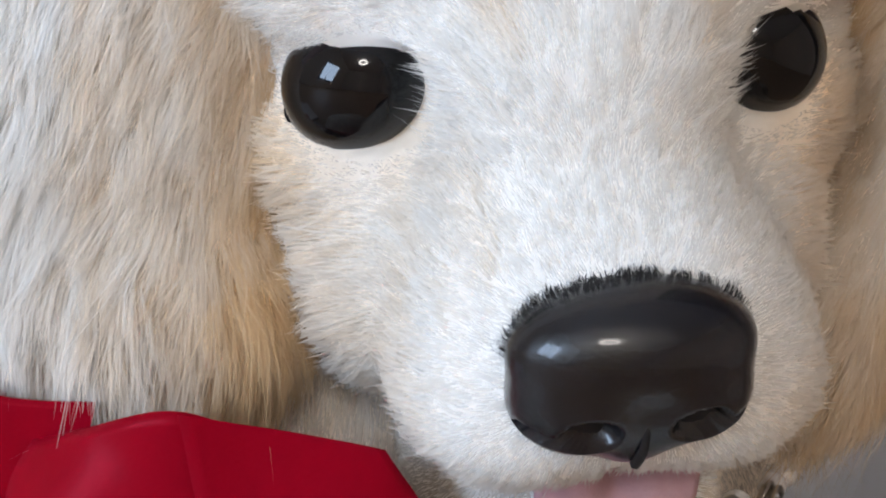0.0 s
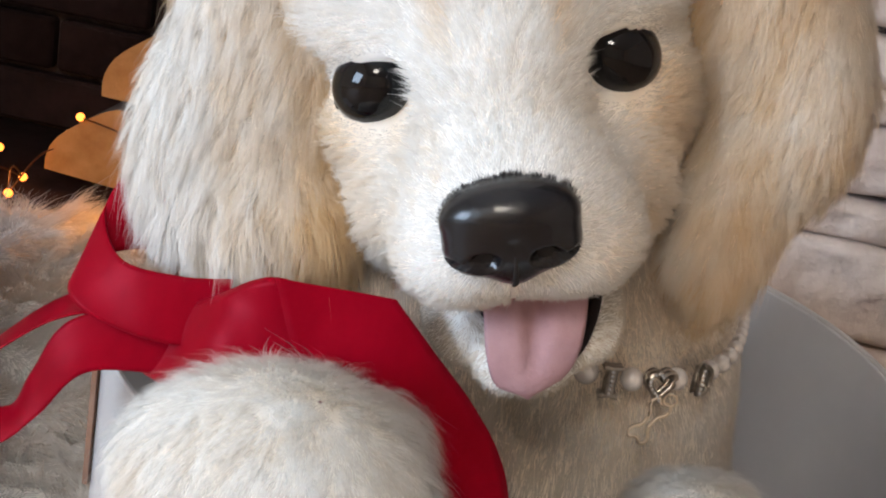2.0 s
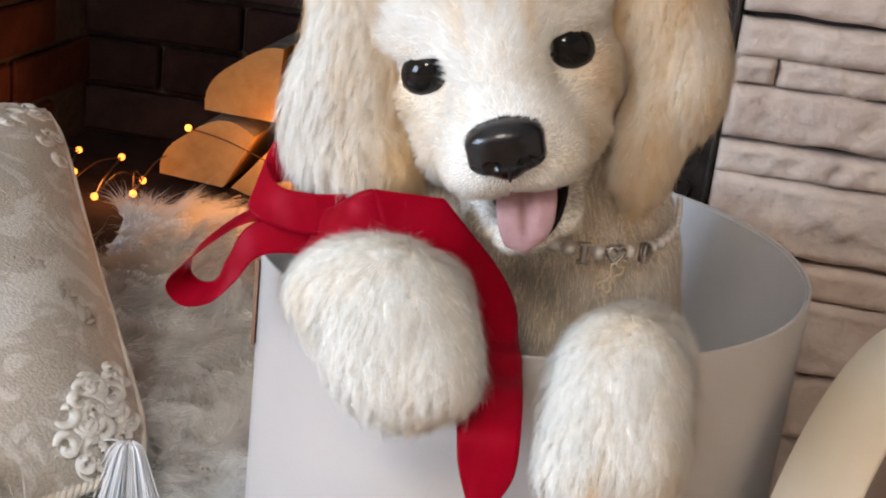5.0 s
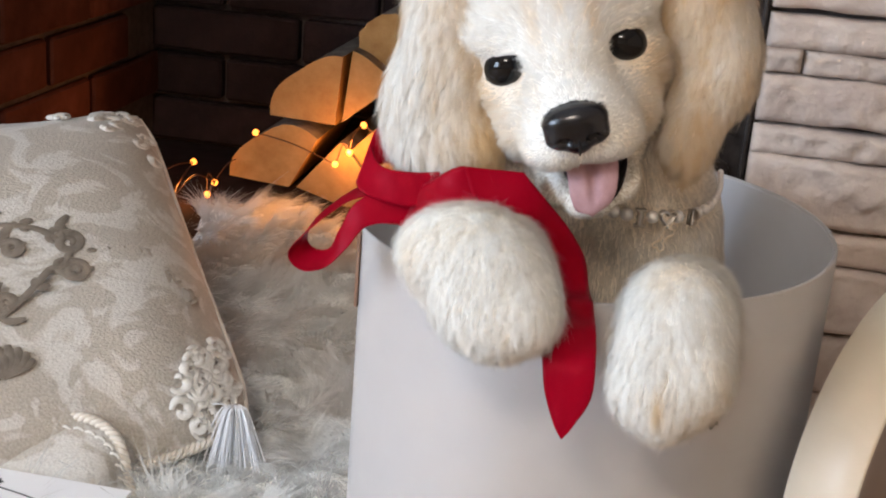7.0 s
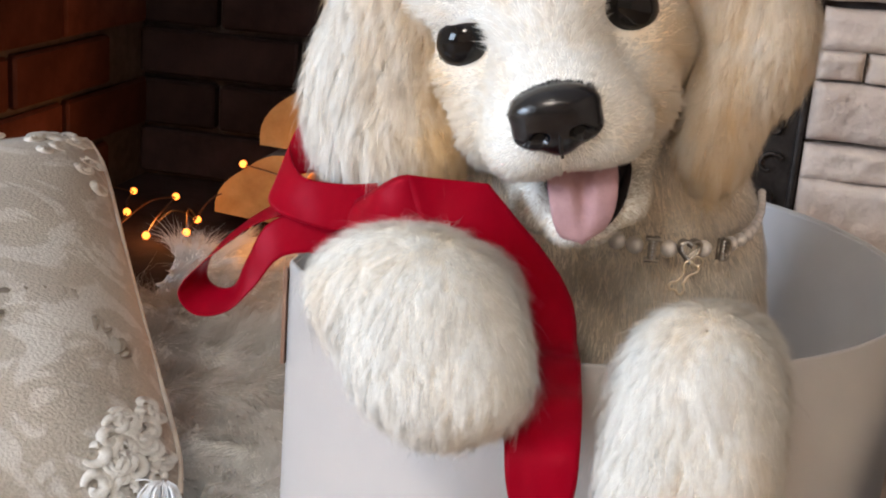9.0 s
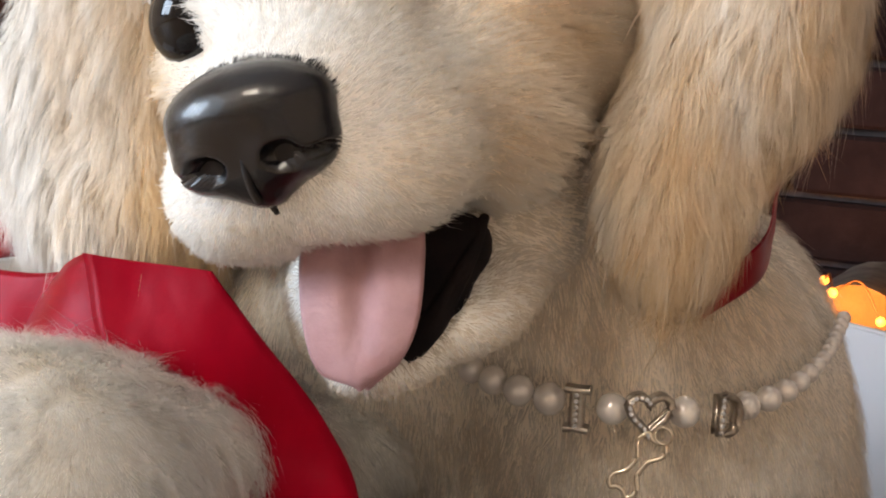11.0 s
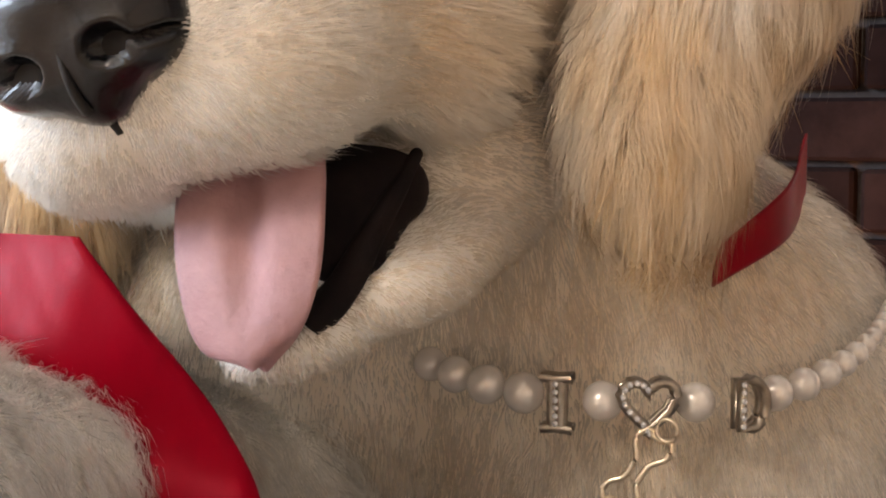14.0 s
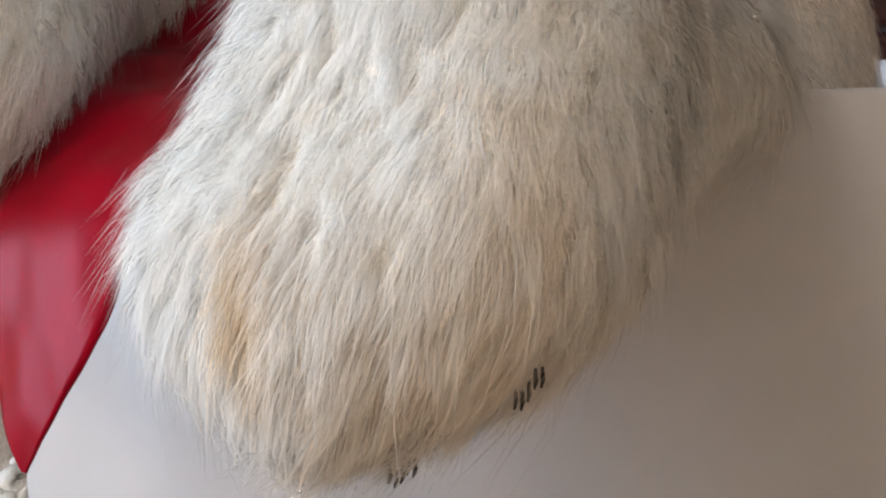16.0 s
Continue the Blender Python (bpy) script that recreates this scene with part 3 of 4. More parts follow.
def leg(prims, centre, seed, toes):
    S = body_of(centre, prims, 0.020, 96, 64)

    def lie(p, n):
        return np.array([0, -0.55, -1.0]) + np.array([3.0, 0, 0]) * (p - np.array(centre))
    return furry("front_leg", [S], [strands(*S[:3], 150000, lie, lambda p, n: np.full(len(p), 0.0088), tan_paw, 0.00018, 0.36, 0.3, droop=0.04, seed=seed, stray=0.09, tuft=0.0034, pull=0.28)], FUR, toy, tan_paw, "fluffy cream paw hanging over the rim")


leg_r = leg([ell((0.119, 0.154, 0.306), (0.029, 0.028, 0.027)), ell((0.119, 0.138, 0.284), (0.032, 0.027, 0.030)), ell((0.125, 0.19, 0.299), (0.025, 0.030, 0.019)), ell((0.125, 0.222, 0.292), (0.024, 0.034, 0.020)),
             ell((0.102, 0.116, 0.273), (0.012, 0.014, 0.014)), ell((0.119, 0.113, 0.265), (0.013, 0.014, 0.015)), ell((0.136, 0.121, 0.277), (0.011, 0.013, 0.013))], (0.119, 0.140, 0.30), 31, 0)
leg_l = leg([ell((0.000, 0.152, 0.322), (0.040, 0.032, 0.027)), ell((0.018, 0.138, 0.310), (0.033, 0.028, 0.027)), ell((0.005, 0.19, 0.315), (0.034, 0.040, 0.022)), ell((0.015, 0.24, 0.300), (0.030, 0.045, 0.024)),
             ell((0.006, 0.124, 0.297), (0.012, 0.014, 0.013)), ell((0.024, 0.120, 0.293), (0.012, 0.014, 0.014)), ell((0.042, 0.124, 0.299), (0.012, 0.014, 0.013))], (0.012, 0.150, 0.312), 32, 0)
# claws: short rows of black stitches under the toes
for l, rows_ in ((leg_r, (((0.1470, 0.110, 0.2602), (0.1435, 0.110, 0.2568)), ((0.1296, 0.110, 0.2467), (0.1260, 0.110, 0.2450)))), (leg_l, (((0.0238, 0.110, 0.2785), (0.0170, 0.110, 0.2800)),))):
    for q0, q1 in rows_:
        q0, q1 = np.array(q0), np.array(q1)
        along = (q1 - q0) / np.linalg.norm(q1 - q0)
        out = np.array([0.2, -0.35, -0.9])
        for f in np.linspace(0, 1, 5):
            q = q0 * (1 - f) + q1 * f + np.array([-0.001, 0.002, 0.0016 + 0.0006 * math.sin(7 * f)])
            tube_mesh("claw", [q - out * 0.0012, q + out * 0.0002, q + out * 0.0011 + along * 0.0004], [0.0002, 0.0003, 0.00015], HOLE, l, "black stitched claw", raw=True)


# ---- ribbon ----
def strip(name, pairs, parent, n=60, m=14, thick=0.0005, ripple=0.0016, k=0):
    """A satin strip between two edges, given as (ax, ay, az, bx, by, bz) along its run."""
    c = curve_pts(pairs, n)
    t = np.linspace(0, 1, m)[None, :, None]
    A, B = c[:, None, :3], c[:, None, 3:]
    P = A * (1 - t) + B * t
    du = np.gradient(P, axis=0)
    dv = np.gradient(P, axis=1)
    nn = np.cross(du, dv)
    nn /= np.linalg.norm(nn, axis=-1)[..., None] + 1e-9
    P = P + nn * ripple * (wavy(P, 110, k) + 0.12 * wavy(P, 330, (k + 3) % 8))[..., None]
    Q = P + nn * thick
    ring = np.concatenate([P, Q[:, ::-1]], 1)
    V, F = grid_mesh(ring, False, True)
    return mesh_of(name, V, [F], SATIN, parent)


bow = tagged(empty("ribbon_bow", 0.0, 0.2, 0.33), "shiny red satin ribbon bow tied round the plush neck", "ribbon")
strip("band", [(-0.066, 0.236, 0.306, -0.060, 0.240, 0.318), (-0.052, 0.206, 0.316, -0.046, 0.214, 0.336), (-0.034, 0.192, 0.320, -0.031, 0.203, 0.3495), (-0.018, 0.189, 0.322, -0.0160, 0.1995, 0.3595), (-0.004, 0.190, 0.322, -0.004, 0.2005, 0.3585), (0.010, 0.196, 0.322, 0.008, 0.204, 0.356)], bow, 70, k=1, ripple=0.0012)
strip("tail", [(-0.0145, 0.1975, 0.3603, 0.021, 0.200, 0.3605), (-0.005, 0.191, 0.342, 0.034, 0.201, 0.347), (0.010, 0.189, 0.323, 0.049, 0.203, 0.331), (0.023, 0.180, 0.309, 0.061, 0.201, 0.315), (0.034, 0.164, 0.301, 0.067, 0.188, 0.302),
               (0.042, 0.142, 0.294, 0.073, 0.158, 0.297), (0.049, 0.124, 0.280, 0.078, 0.129, 0.284), (0.053, 0.117, 0.264, 0.079, 0.116, 0.264), (0.059, 0.112, 0.250, 0.072, 0.111, 0.249), (0.0655, 0.110, 0.240, 0.0662, 0.110, 0.240)], bow, 120, k=2)
strip("lower_loop", [(-0.03, 0.215, 0.33, -0.03, 0.222, 0.345), (-0.06, 0.212, 0.333, -0.06, 0.224, 0.341), (-0.084, 0.205, 0.328, -0.084, 0.22, 0.332), (-0.108, 0.198, 0.308, -0.106, 0.214, 0.312), (-0.119, 0.196, 0.292, -0.111, 0.212, 0.298), (-0.11, 0.196, 0.282, -0.104, 0.208, 0.293), (-0.095, 0.198, 0.285, -0.094, 0.206, 0.296), (-0.083, 0.2, 0.298, -0.088, 0.206, 0.31), (-0.07, 0.202, 0.3145, -0.078, 0.208, 0.3285), (-0.045, 0.205, 0.3187, -0.048, 0.212, 0.3407)], bow, 110, k=3, ripple=0.0007)
strip("upper_loop", [(-0.030, 0.228, 0.345, -0.030, 0.240, 0.372), (-0.058, 0.226, 0.350, -0.056, 0.240, 0.376), (-0.076, 0.218, 0.346, -0.072, 0.232, 0.372), (-0.081, 0.210, 0.338, -0.077, 0.224, 0.360), (-0.072, 0.204, 0.333, -0.066, 0.212, 0.350), (-0.050, 0.202, 0.330, -0.046, 0.208, 0.350), (-0.030, 0.204, 0.332, -0.030, 0.210, 0.352)], bow, 90, k=4, ripple=0.0007)
strip("neck_band", [(0.112, 0.286, 0.346, 0.113, 0.286, 0.354), (0.121, 0.308, 0.354, 0.121, 0.308, 0.366), (0.116, 0.340, 0.362, 0.116, 0.340, 0.376)], bow, 50, ripple=0.0004)

# ---- pearl necklace ----
neck = tagged(empty("pearl_necklace", 0.105, 0.27, 0.326), "pearl collar with rhinestone charms and a bone pendant", "necklace")
line = curve_pts([(0.022, 0.282, 0.336), (0.045, 0.268, 0.331), (0.070, 0.260, 0.327), (0.089, 0.262, 0.325), (0.105, 0.2675, 0.325), (0.120, 0.282, 0.324), (0.132, 0.298, 0.327), (0.138, 0.320, 0.333), (0.138, 0.346, 0.340)], 600)
dist = np.concatenate([[0], np.cumsum(np.linalg.norm(np.diff(line, axis=0), axis=1))])
place = lambda s: np.array([np.interp(s, dist, line[:, a]) for a in range(3)])
sphere = bmesh.new()
bmesh.ops.create_uvsphere(sphere, u_segments=24, v_segments=16, radius=1)
pearl_mesh = bpy.data.meshes.new("pearl")
smooth(sphere).to_mesh(pearl_mesh)
sphere.free()
pearl_mesh.materials.append(PEARL)
s_of = lambda x: dist[np.argmin(np.linalg.norm(line - np.array(x), axis=1))]
s_i, s_h, s_d = s_of((0.089, 0.262, 0.325)), s_of((0.105, 0.2675, 0.325)), s_of((0.120, 0.282, 0.324))


def pearl(s, r):
    ob = new("pearl", pearl_mesh)
    ob.parent, ob.matrix_parent_inverse = neck, neck.matrix_basis.inverted()
    ob.matrix_basis = Matrix.Translation(place(s)) @ Matrix.Diagonal((r, r, r, 1))


pearl((s_i + s_h) / 2, 0.0041), pearl((s_h + s_d) / 2, 0.0041)
s, r = s_i - 0.0078, 0.0043
while s > 0.003:
    pearl(s, r)
    r2 = max(r - 0.00018, 0.0030)
    s -= r + r2
    r = r2
s, r = s_d + 0.0078, 0.0038
while s < dist[-1] - 0.003:
    pearl(s, r)
    r2 = max(r - 0.0003, 0.0021)
    s += r + r2
    r = r2


def charm(name, s, outline, closed, stones):
    """A silver slide charm: bent bar with rhinestones, flat to the chest."""
    o = place(s)
    x = place(s + 0.002) - place(s - 0.002)
    x[2] = 0
    x /= np.linalg.norm(x)
    z = np.array([0, 0, 1.0])
    y = np.cross(z, x)
    w = lambda a, b, d=0.0: o + x * a * 0.001 + z * b * 0.001 + y * (d - 4.4) * 0.001
    ch = empty(name, *o)
    ch.parent, ch.matrix_parent_inverse = neck, neck.matrix_basis.inverted()
    for pts, cl in outline:
        tube_mesh("frame", [w(*p) for p in pts], 0.0011, SILVER, ch, raw=True, closed=cl, sides=8)
        tube_mesh("backing", [w(*p, 2.4) for p in pts], 0.0010, SILVER, ch, raw=True, closed=cl, sides=6)
    for p in stones:
        ob = new("rhinestone", stone_mesh)
        ob.parent, ob.matrix_parent_inverse = ch, ch.matrix_basis.inverted()
        ob.matrix_basis = Matrix.Translation(w(*p, -1.0)) @ Matrix.Diagonal((0.0007, 0.0007, 0.0007, 1))
    return ch


gem = bmesh.new()
bmesh.ops.create_icosphere(gem, subdivisions=1, radius=1)
stone_mesh = bpy.data.meshes.new("rhinestone")
gem.to_mesh(stone_mesh)
gem.free()
stone_mesh.materials.append(STRASS)
charm("letter_charm", s_i, [([(-3.2, 5.2), (0, 4.9), (3.2, 5.2)], False), ([(-3.2, -5.2), (0, -4.9), (3.2, -5.2)], False), ([(-0.9, 4.6), (-0.9, -4.6)], False), ([(0.9, 4.6), (0.9, -4.6)], False)], False, [(0, 4.0 - 1.6 * i) for i in range(6)])
a = np.linspace(0, 2 * np.pi, 28, endpoint=False)
heart = [(5.4 * math.sin(t) ** 3, 0.6 + 4.6 * math.cos(t) - 1.9 * math.cos(2 * t) - 0.7 * math.cos(3 * t) - 0.35 * math.cos(4 * t)) for t in a]
charm("heart_charm", s_h, [(heart, True)], True, heart[15:27])
dee = [(-2.6, -5)] + [(-0.6 + 3.6 * math.cos(t), 5 * math.sin(t)) for t in np.linspace(-1.4, 1.4, 14)] + [(-2.6, 5)]
charm("letter_charm", s_d, [(dee, True)], True, [(-2.6, 4.4 - 1.7 * i) for i in range(6)])
bone_o = place(s_h) + np.array([0.0045, -0.0045, -0.006])
bx, bz = np.array([-0.46, -0.30, -0.83]), np.array([0.83, 0.1, -0.45])
bz /= np.linalg.norm(bz)
half = [(a_ * 0.9, b_ * 0.62) for a_, b_ in [(0.0, 0.0015), (-0.001, 0.0035), (0.0005, 0.0055), (0.003, 0.0055), (0.0048, 0.0035), (0.0065, 0.0022), (0.0105, 0.0022), (0.0122, 0.0035), (0.0138, 0.0055), (0.0162, 0.0055), (0.0175, 0.0035), (0.0165, 0.0015)]]
outline = half + [(a_, -b_) for a_, b_ in reversed(half)]
pts = [bone_o + bx * a_ + bz * b_ for a_, b_ in outline]
c = curve_pts(pts + pts[:1], 90)
pendant = tube_mesh("bone_pendant", c, 0.00065, WIRE, neck, "pale gold wire bone pendant", raw=True, sides=6)
t = np.linspace(0, 2 * np.pi, 20, endpoint=False)
tube_mesh("ring", [bone_o + np.array([0.0022 * math.cos(q) + 0.002, -0.0005, 0.0022 * math.sin(q) + 0.002]) for q in t], 0.00045, WIRE, pendant, raw=True, closed=True)

# ---- hat box ----
RIM = 0.291
hatbox = tagged(empty("hat_box", 0.032, 0.377, 0.0), "tall ivory card hat box standing open", "box")


def outline_pts(grow=0.0):
    K, A, B = np.array([-0.090, 0.268]), np.array([0.032, 0.183]), np.array([0.032, 0.571])
    q = lambda a, c, b, n: [(1 - t) ** 2 * a + 2 * t * (1 - t) * c + t * t * b for t in np.linspace(0, 1, n, endpoint=False)]
    pts = q(K, np.array([-0.035, 0.187]), A, 24)
    pts += [np.array([0.032 + 0.194 * math.cos(t), 0.377 + 0.194 * math.sin(t)]) for t in np.linspace(-math.pi / 2, math.pi / 2, 64, endpoint=False)]
    pts += q(B, np.array([-0.100, 0.52]), K, 32)
    p = np.array(pts)
    cen = np.array([0.032, 0.377])
    d = cen - p
    return p + d / np.linalg.norm(d, axis=1)[:, None] * grow


def wall_ring(inset, z0, z1, thick, steps=2):
    rows = []
    o, i = outline_pts(inset), outline_pts(inset + thick)
    for z, p in ((z0, o), (z1 - 0.0012, o), (z1, outline_pts(inset + thick * 0.3)), (z1, outline_pts(inset + thick * 0.7)), (z1 - 0.0012, i), (z0, i)):
        rows.append(np.column_stack([p, np.full(len(p), z)]))
    return np.array(rows)


V, F = grid_mesh(wall_ring(0.0, 0.0, RIM, 0.0022), False, True)
mesh_of("outer_wall", V, [F], CARD, hatbox)
V, F = grid_mesh(wall_ring(0.0024, 0.004, RIM - 0.0015, 0.0012), False, True)
mesh_of("lining", V, [F], INNER, hatbox, "white card lining")
p = outline_pts(0.003)
mesh_of("base", np.column_stack([p, np.full(len(p), 0.003)]), [np.arange(len(p))[None]], INNER, hatbox)
# thin brown strip: the shadow of the corner fold, put in as colour
part("fold_shade_strip", box_bm(-0.0925, -0.0905, 0.266, 0.270, 0.235, RIM - 0.004), FOLDSHADE, hatbox, "brown strip standing for the shade along the corner fold")

# ---- lid ----
lid = tagged(empty("box_lid", 0.271, 0.36, 0.0), "round cream card lid standing on edge beside the box", "lid")
ax = np.array([0.866, -0.5, 0.0])
ax /= np.linalg.norm(ax)
uu = np.array([-ax[1], ax[0], 0.0])
zz = np.array([0, 0, 1.0])
LC = np.array([0.271, 0.360, 0.1375])
a = np.linspace(0, 2 * np.pi, 96, endpoint=False)
ringp = lambda r, d: LC + ax * d + r * (np.cos(a)[:, None] * uu + np.sin(a)[:, None] * zz)
V, F = grid_mesh(np.array([ringp(0.1345, 0.0), ringp(0.1370, 0.0), ringp(0.1370, 0.0435), ringp(0.1360, 0.045), ringp(0.1345, 0.0452)]), False, True)
mesh_of("rim_wall", V, [F], LIDCARD, lid)
V, F = grid_mesh(np.array([ringp(0.1345, 0.0), ringp(0.1345, 0.0445), ringp(0.001, 0.0445)]), False, True)
mesh_of("lining", V, [F], INNER, lid)
V, F = grid_mesh(np.array([ringp(0.1353, 0.0453), ringp(0.1340, 0.0462), ringp(0.08, 0.0462), ringp(0.001, 0.0462)]), False, True)
mesh_of("top", V, [F], LIDTOP, lid, "taupe card top")


# ---- cushions ----
def brocade_material():
    m = BROCADE
    t = m.node_tree
    b = t.nodes["Principled BSDF"]
    co = node(m, "ShaderNodeTexCoord")
    base = node(m, "ShaderNodeTexNoise", Scale=13.0, Detail=3.0, Distortion=2.6)
    link(m, co.outputs["Object"], base.inputs["Vector"])
    r1 = node(m, "ShaderNodeValToRGB")
    r1.color_ramp.elements[0].position, r1.color_ramp.elements[1].position = 0.50, 0.56
    r1.color_ramp.elements[0].color, r1.color_ramp.elements[1].color = (0.42, 0.37, 0.305, 1), (0.56, 0.525, 0.47, 1)
    link(m, base.outputs[0], r1.inputs[0])
    weave = node(m, "ShaderNodeTexNoise", Scale=420.0, Detail=2.0)
    link(m, co.outputs["Object"], weave.inputs["Vector"])
    mx = node(m, "ShaderNodeMix")
    mx.data_type, mx.blend_type = "RGBA", "OVERLAY"
    mx.inputs[0].default_value = 0.35
    link(m, r1.outputs[0], mx.inputs[6])
    link(m, weave.outputs[0], mx.inputs[7])
    link(m, mx.outputs[2], b.inputs["Base Color"])
    bp = node(m, "ShaderNodeBump", Strength=0.5, Distance=0.002)
    add = node(m, "ShaderNodeMath")
    link(m, weave.outputs[0], add.inputs[0])
    link(m, r1.outputs[0], add.inputs[1])
    link(m, add.outputs[0], bp.inputs["Height"])
    link(m, bp.outputs[0], b.inputs["Normal"])


brocade_material()
FLOCK = noisy(mat("taupe_flock", (0.27, 0.225, 0.175), 0.8), (0.14, 0.11, 0.08), (0.22, 0.18, 0.14), 90, 0.4, 600, distance=0.0006)
LACE = noisy(mat("ivory_lace", (0.74, 0.70, 0.64), 0.7), (0.66, 0.62, 0.55), (0.80, 0.77, 0.72), 120, 0.6, 500, distance=0.001)

cushion = tagged(empty("cushion", -0.53, 0.515, 0.02), "beige brocade cushion with taupe scrolls and a twisted cord edge", "cushion")
e1 = np.array([-0.55, 0.74, 0.37])
e1 /= np.linalg.norm(e1)
e2 = np.array([-0.84, -0.50, -0.06])
e2 -= e1 * (e1 @ e2)
e2 /= np.linalg.norm(e2)
e3 = np.cross(e1, e2)
CB = np.array([-0.205, 0.435, 0.040])
SIDE1, SIDE2 = 0.482, 0.46


def cpl(a, b, h=0.0, top=True):
    """On the cushion: a along the edge from the tasselled corner, b across, both 0 to 1; h above its skin."""
    s, t = 2 * a - 1, 2 * b - 1
    puff = 0.062 * (max(0.0, (1 - s ** 4)) * max(0.0, (1 - t ** 4))) ** 0.7
    aa = a - 0.10 * math.sin(math.pi * min(b, 0.5)) * (1 - a) ** 2 + (-s * 0.06 * (1 - t * t) * abs(s) ** 3)
    bb = b + (-t * 0.012 * (1 - s * s) * abs(t) ** 3)
    aa, bb = aa - 0.03 * s * (s * t) ** 6, bb - 0.03 * t * (s * t) ** 6
    q = CB + e1 * SIDE1 * aa + e2 * SIDE2 * bb + e3 * ((puff if top else -puff) + h)
    q[2] = max(q[2], 0.012 + h)
    return q


n = 56
g1 = np.array([[cpl(i / n, j / n) for j in range(n + 1)] for i in range(n + 1)])
g1 += (0.0025 * wavy(g1, 28, 2))[..., None] * e3
g2 = np.array([[cpl(i / n, j / n, 0, False) for j in range(n + 1)] for i in range(n + 1)])
V1, F1 = grid_mesh(g1)
V2, F2 = grid_mesh(g2)
mesh_of("cover", np.vstack([V1, V2]), [np.vstack([F1, F2[:, ::-1] + len(V1)])], BROCADE, cushion)


def on_cushion(name, pts, material, width, h=0.0008, thick=0.0006):
    """A raised appliqué line on the cushion's face: rows of (a, b)."""
    c = curve_pts(pts, max(16, 8 * len(pts)))
    P = np.array([cpl(a, b, h) for a, b in c])
    w = width * (0.35 + 0.65 * np.sin(np.linspace(0.15, np.pi - 0.15, len(P))))
    tan = np.gradient(P, axis=0)
    tan /= np.linalg.norm(tan, axis=1)[:, None] + 1e-9
    s = np.cross(tan, e3)
    rows = np.stack([P - s * w[:, None], P - s * w[:, None] * 0.8 + e3 * thick, P + s * w[:, None] * 0.8 + e3 * thick, P + s * w[:, None]], 1)
    V, F = grid_mesh(rows)
    return mesh_of(name, V, [F], material, cushion)


def spiral(ca, cb, r, turns, start, sgn):
    return [(ca + r * (1 - 0.75 * q) * math.cos(start + sgn * q * turns * 6.283), cb + r * (1 - 0.75 * q) * math.sin(start + sgn * q * turns * 6.283)) for q in np.linspace(0, 1, 14)]


FADED = noisy(mat("faded_taupe_thread", (0.34, 0.29, 0.23), 0.7), (0.27, 0.225, 0.175), (0.38, 0.33, 0.27), 120, 0.4, 600, distance=0.0006)


def acanthus(stem, turn_centre, radius, turns, start, sgn, leaf_side):
    """A flock scroll: a stem that rolls up in a volute, with pointed leaves along its outer and inner side."""
    vol = spiral(*turn_centre, radius, turns, start, sgn)
    on_cushion("scroll", stem + vol, FLOCK, 0.0048, thick=0.0004)
    c = curve_pts(stem + vol[:3], 12)
    d = np.gradient(c, axis=0)
    for k in range(1, 11, 2):
        t_ = d[k] / (np.linalg.norm(d[k]) + 1e-9)
        nrm = np.array([-t_[1], t_[0]]) * leaf_side
        size = 0.030 + 0.010 * math.sin(k * 0.9)
        root = c[k]
        on_cushion("leaf", [tuple(root), tuple(root + nrm * size * 0.6 + t_ * size * 0.25), tuple(root + nrm * size + t_ * size * 0.9)], FLOCK, 0.0046, thick=0.0003)
        on_cushion("leaf", [tuple(root), tuple(root - nrm * size * 0.35 + t_ * size * 0.3), tuple(root - nrm * size * 0.5 + t_ * size * 0.8)], FLOCK, 0.0034, thick=0.0003)


acanthus([(0.548, 0.56), (0.540, 0.48), (0.531, 0.42), (0.519, 0.366), (0.499, 0.325)], (0.457, 0.278), 0.028, 1.6, 0.9, -1, 1)
acanthus([(0.262, 0.56), (0.282, 0.48), (0.310, 0.425), (0.355, 0.366), (0.395, 0.325)], (0.384, 0.280), 0.026, 1.6, 1.0, -1, -1)
acanthus([(0.420, 0.50), (0.450, 0.46), (0.478, 0.43)], (0.462, 0.385), 0.022, 1.3, 1.0, -1, 1)
acanthus([(0.400, 0.50), (0.365, 0.47), (0.345, 0.45)], (0.335, 0.415), 0.020, 1.3, 1.4, -1, -1)
for b_ in (0.238, 0.209, 0.179):
    on_cushion("dot", [(0.434, b_), (0.428, b_), (0.422, b_)], FLOCK, 0.0050)
g = np.random.default_rng(5)
for k in range(13):
    f = k / 12
    a_, b_ = 0.436 - 0.115 * f + g.normal(0, 0.012), 0.142 - 0.080 * f + g.normal(0, 0.008)
    t = g.uniform(-1.2, 1.2)
    on_cushion("leaf", [(a_, b_), (a_ - 0.014 * math.cos(t), b_ - 0.012 * math.sin(t)), (a_ - 0.034 * math.cos(t), b_ - 0.022 * math.sin(t) - 0.004)], FADED, 0.0050)
for k in range(9):
    t = -1.3 + k * 0.32
    on_cushion("leaf", [(0.185, 0.445), (0.190 + 0.030 * math.cos(t), 0.445 - 0.030 * math.sin(t) - 0.008), (0.190 + 0.060 * math.cos(t), 0.445 - 0.062 * math.sin(t))], FLOCK, 0.0055)
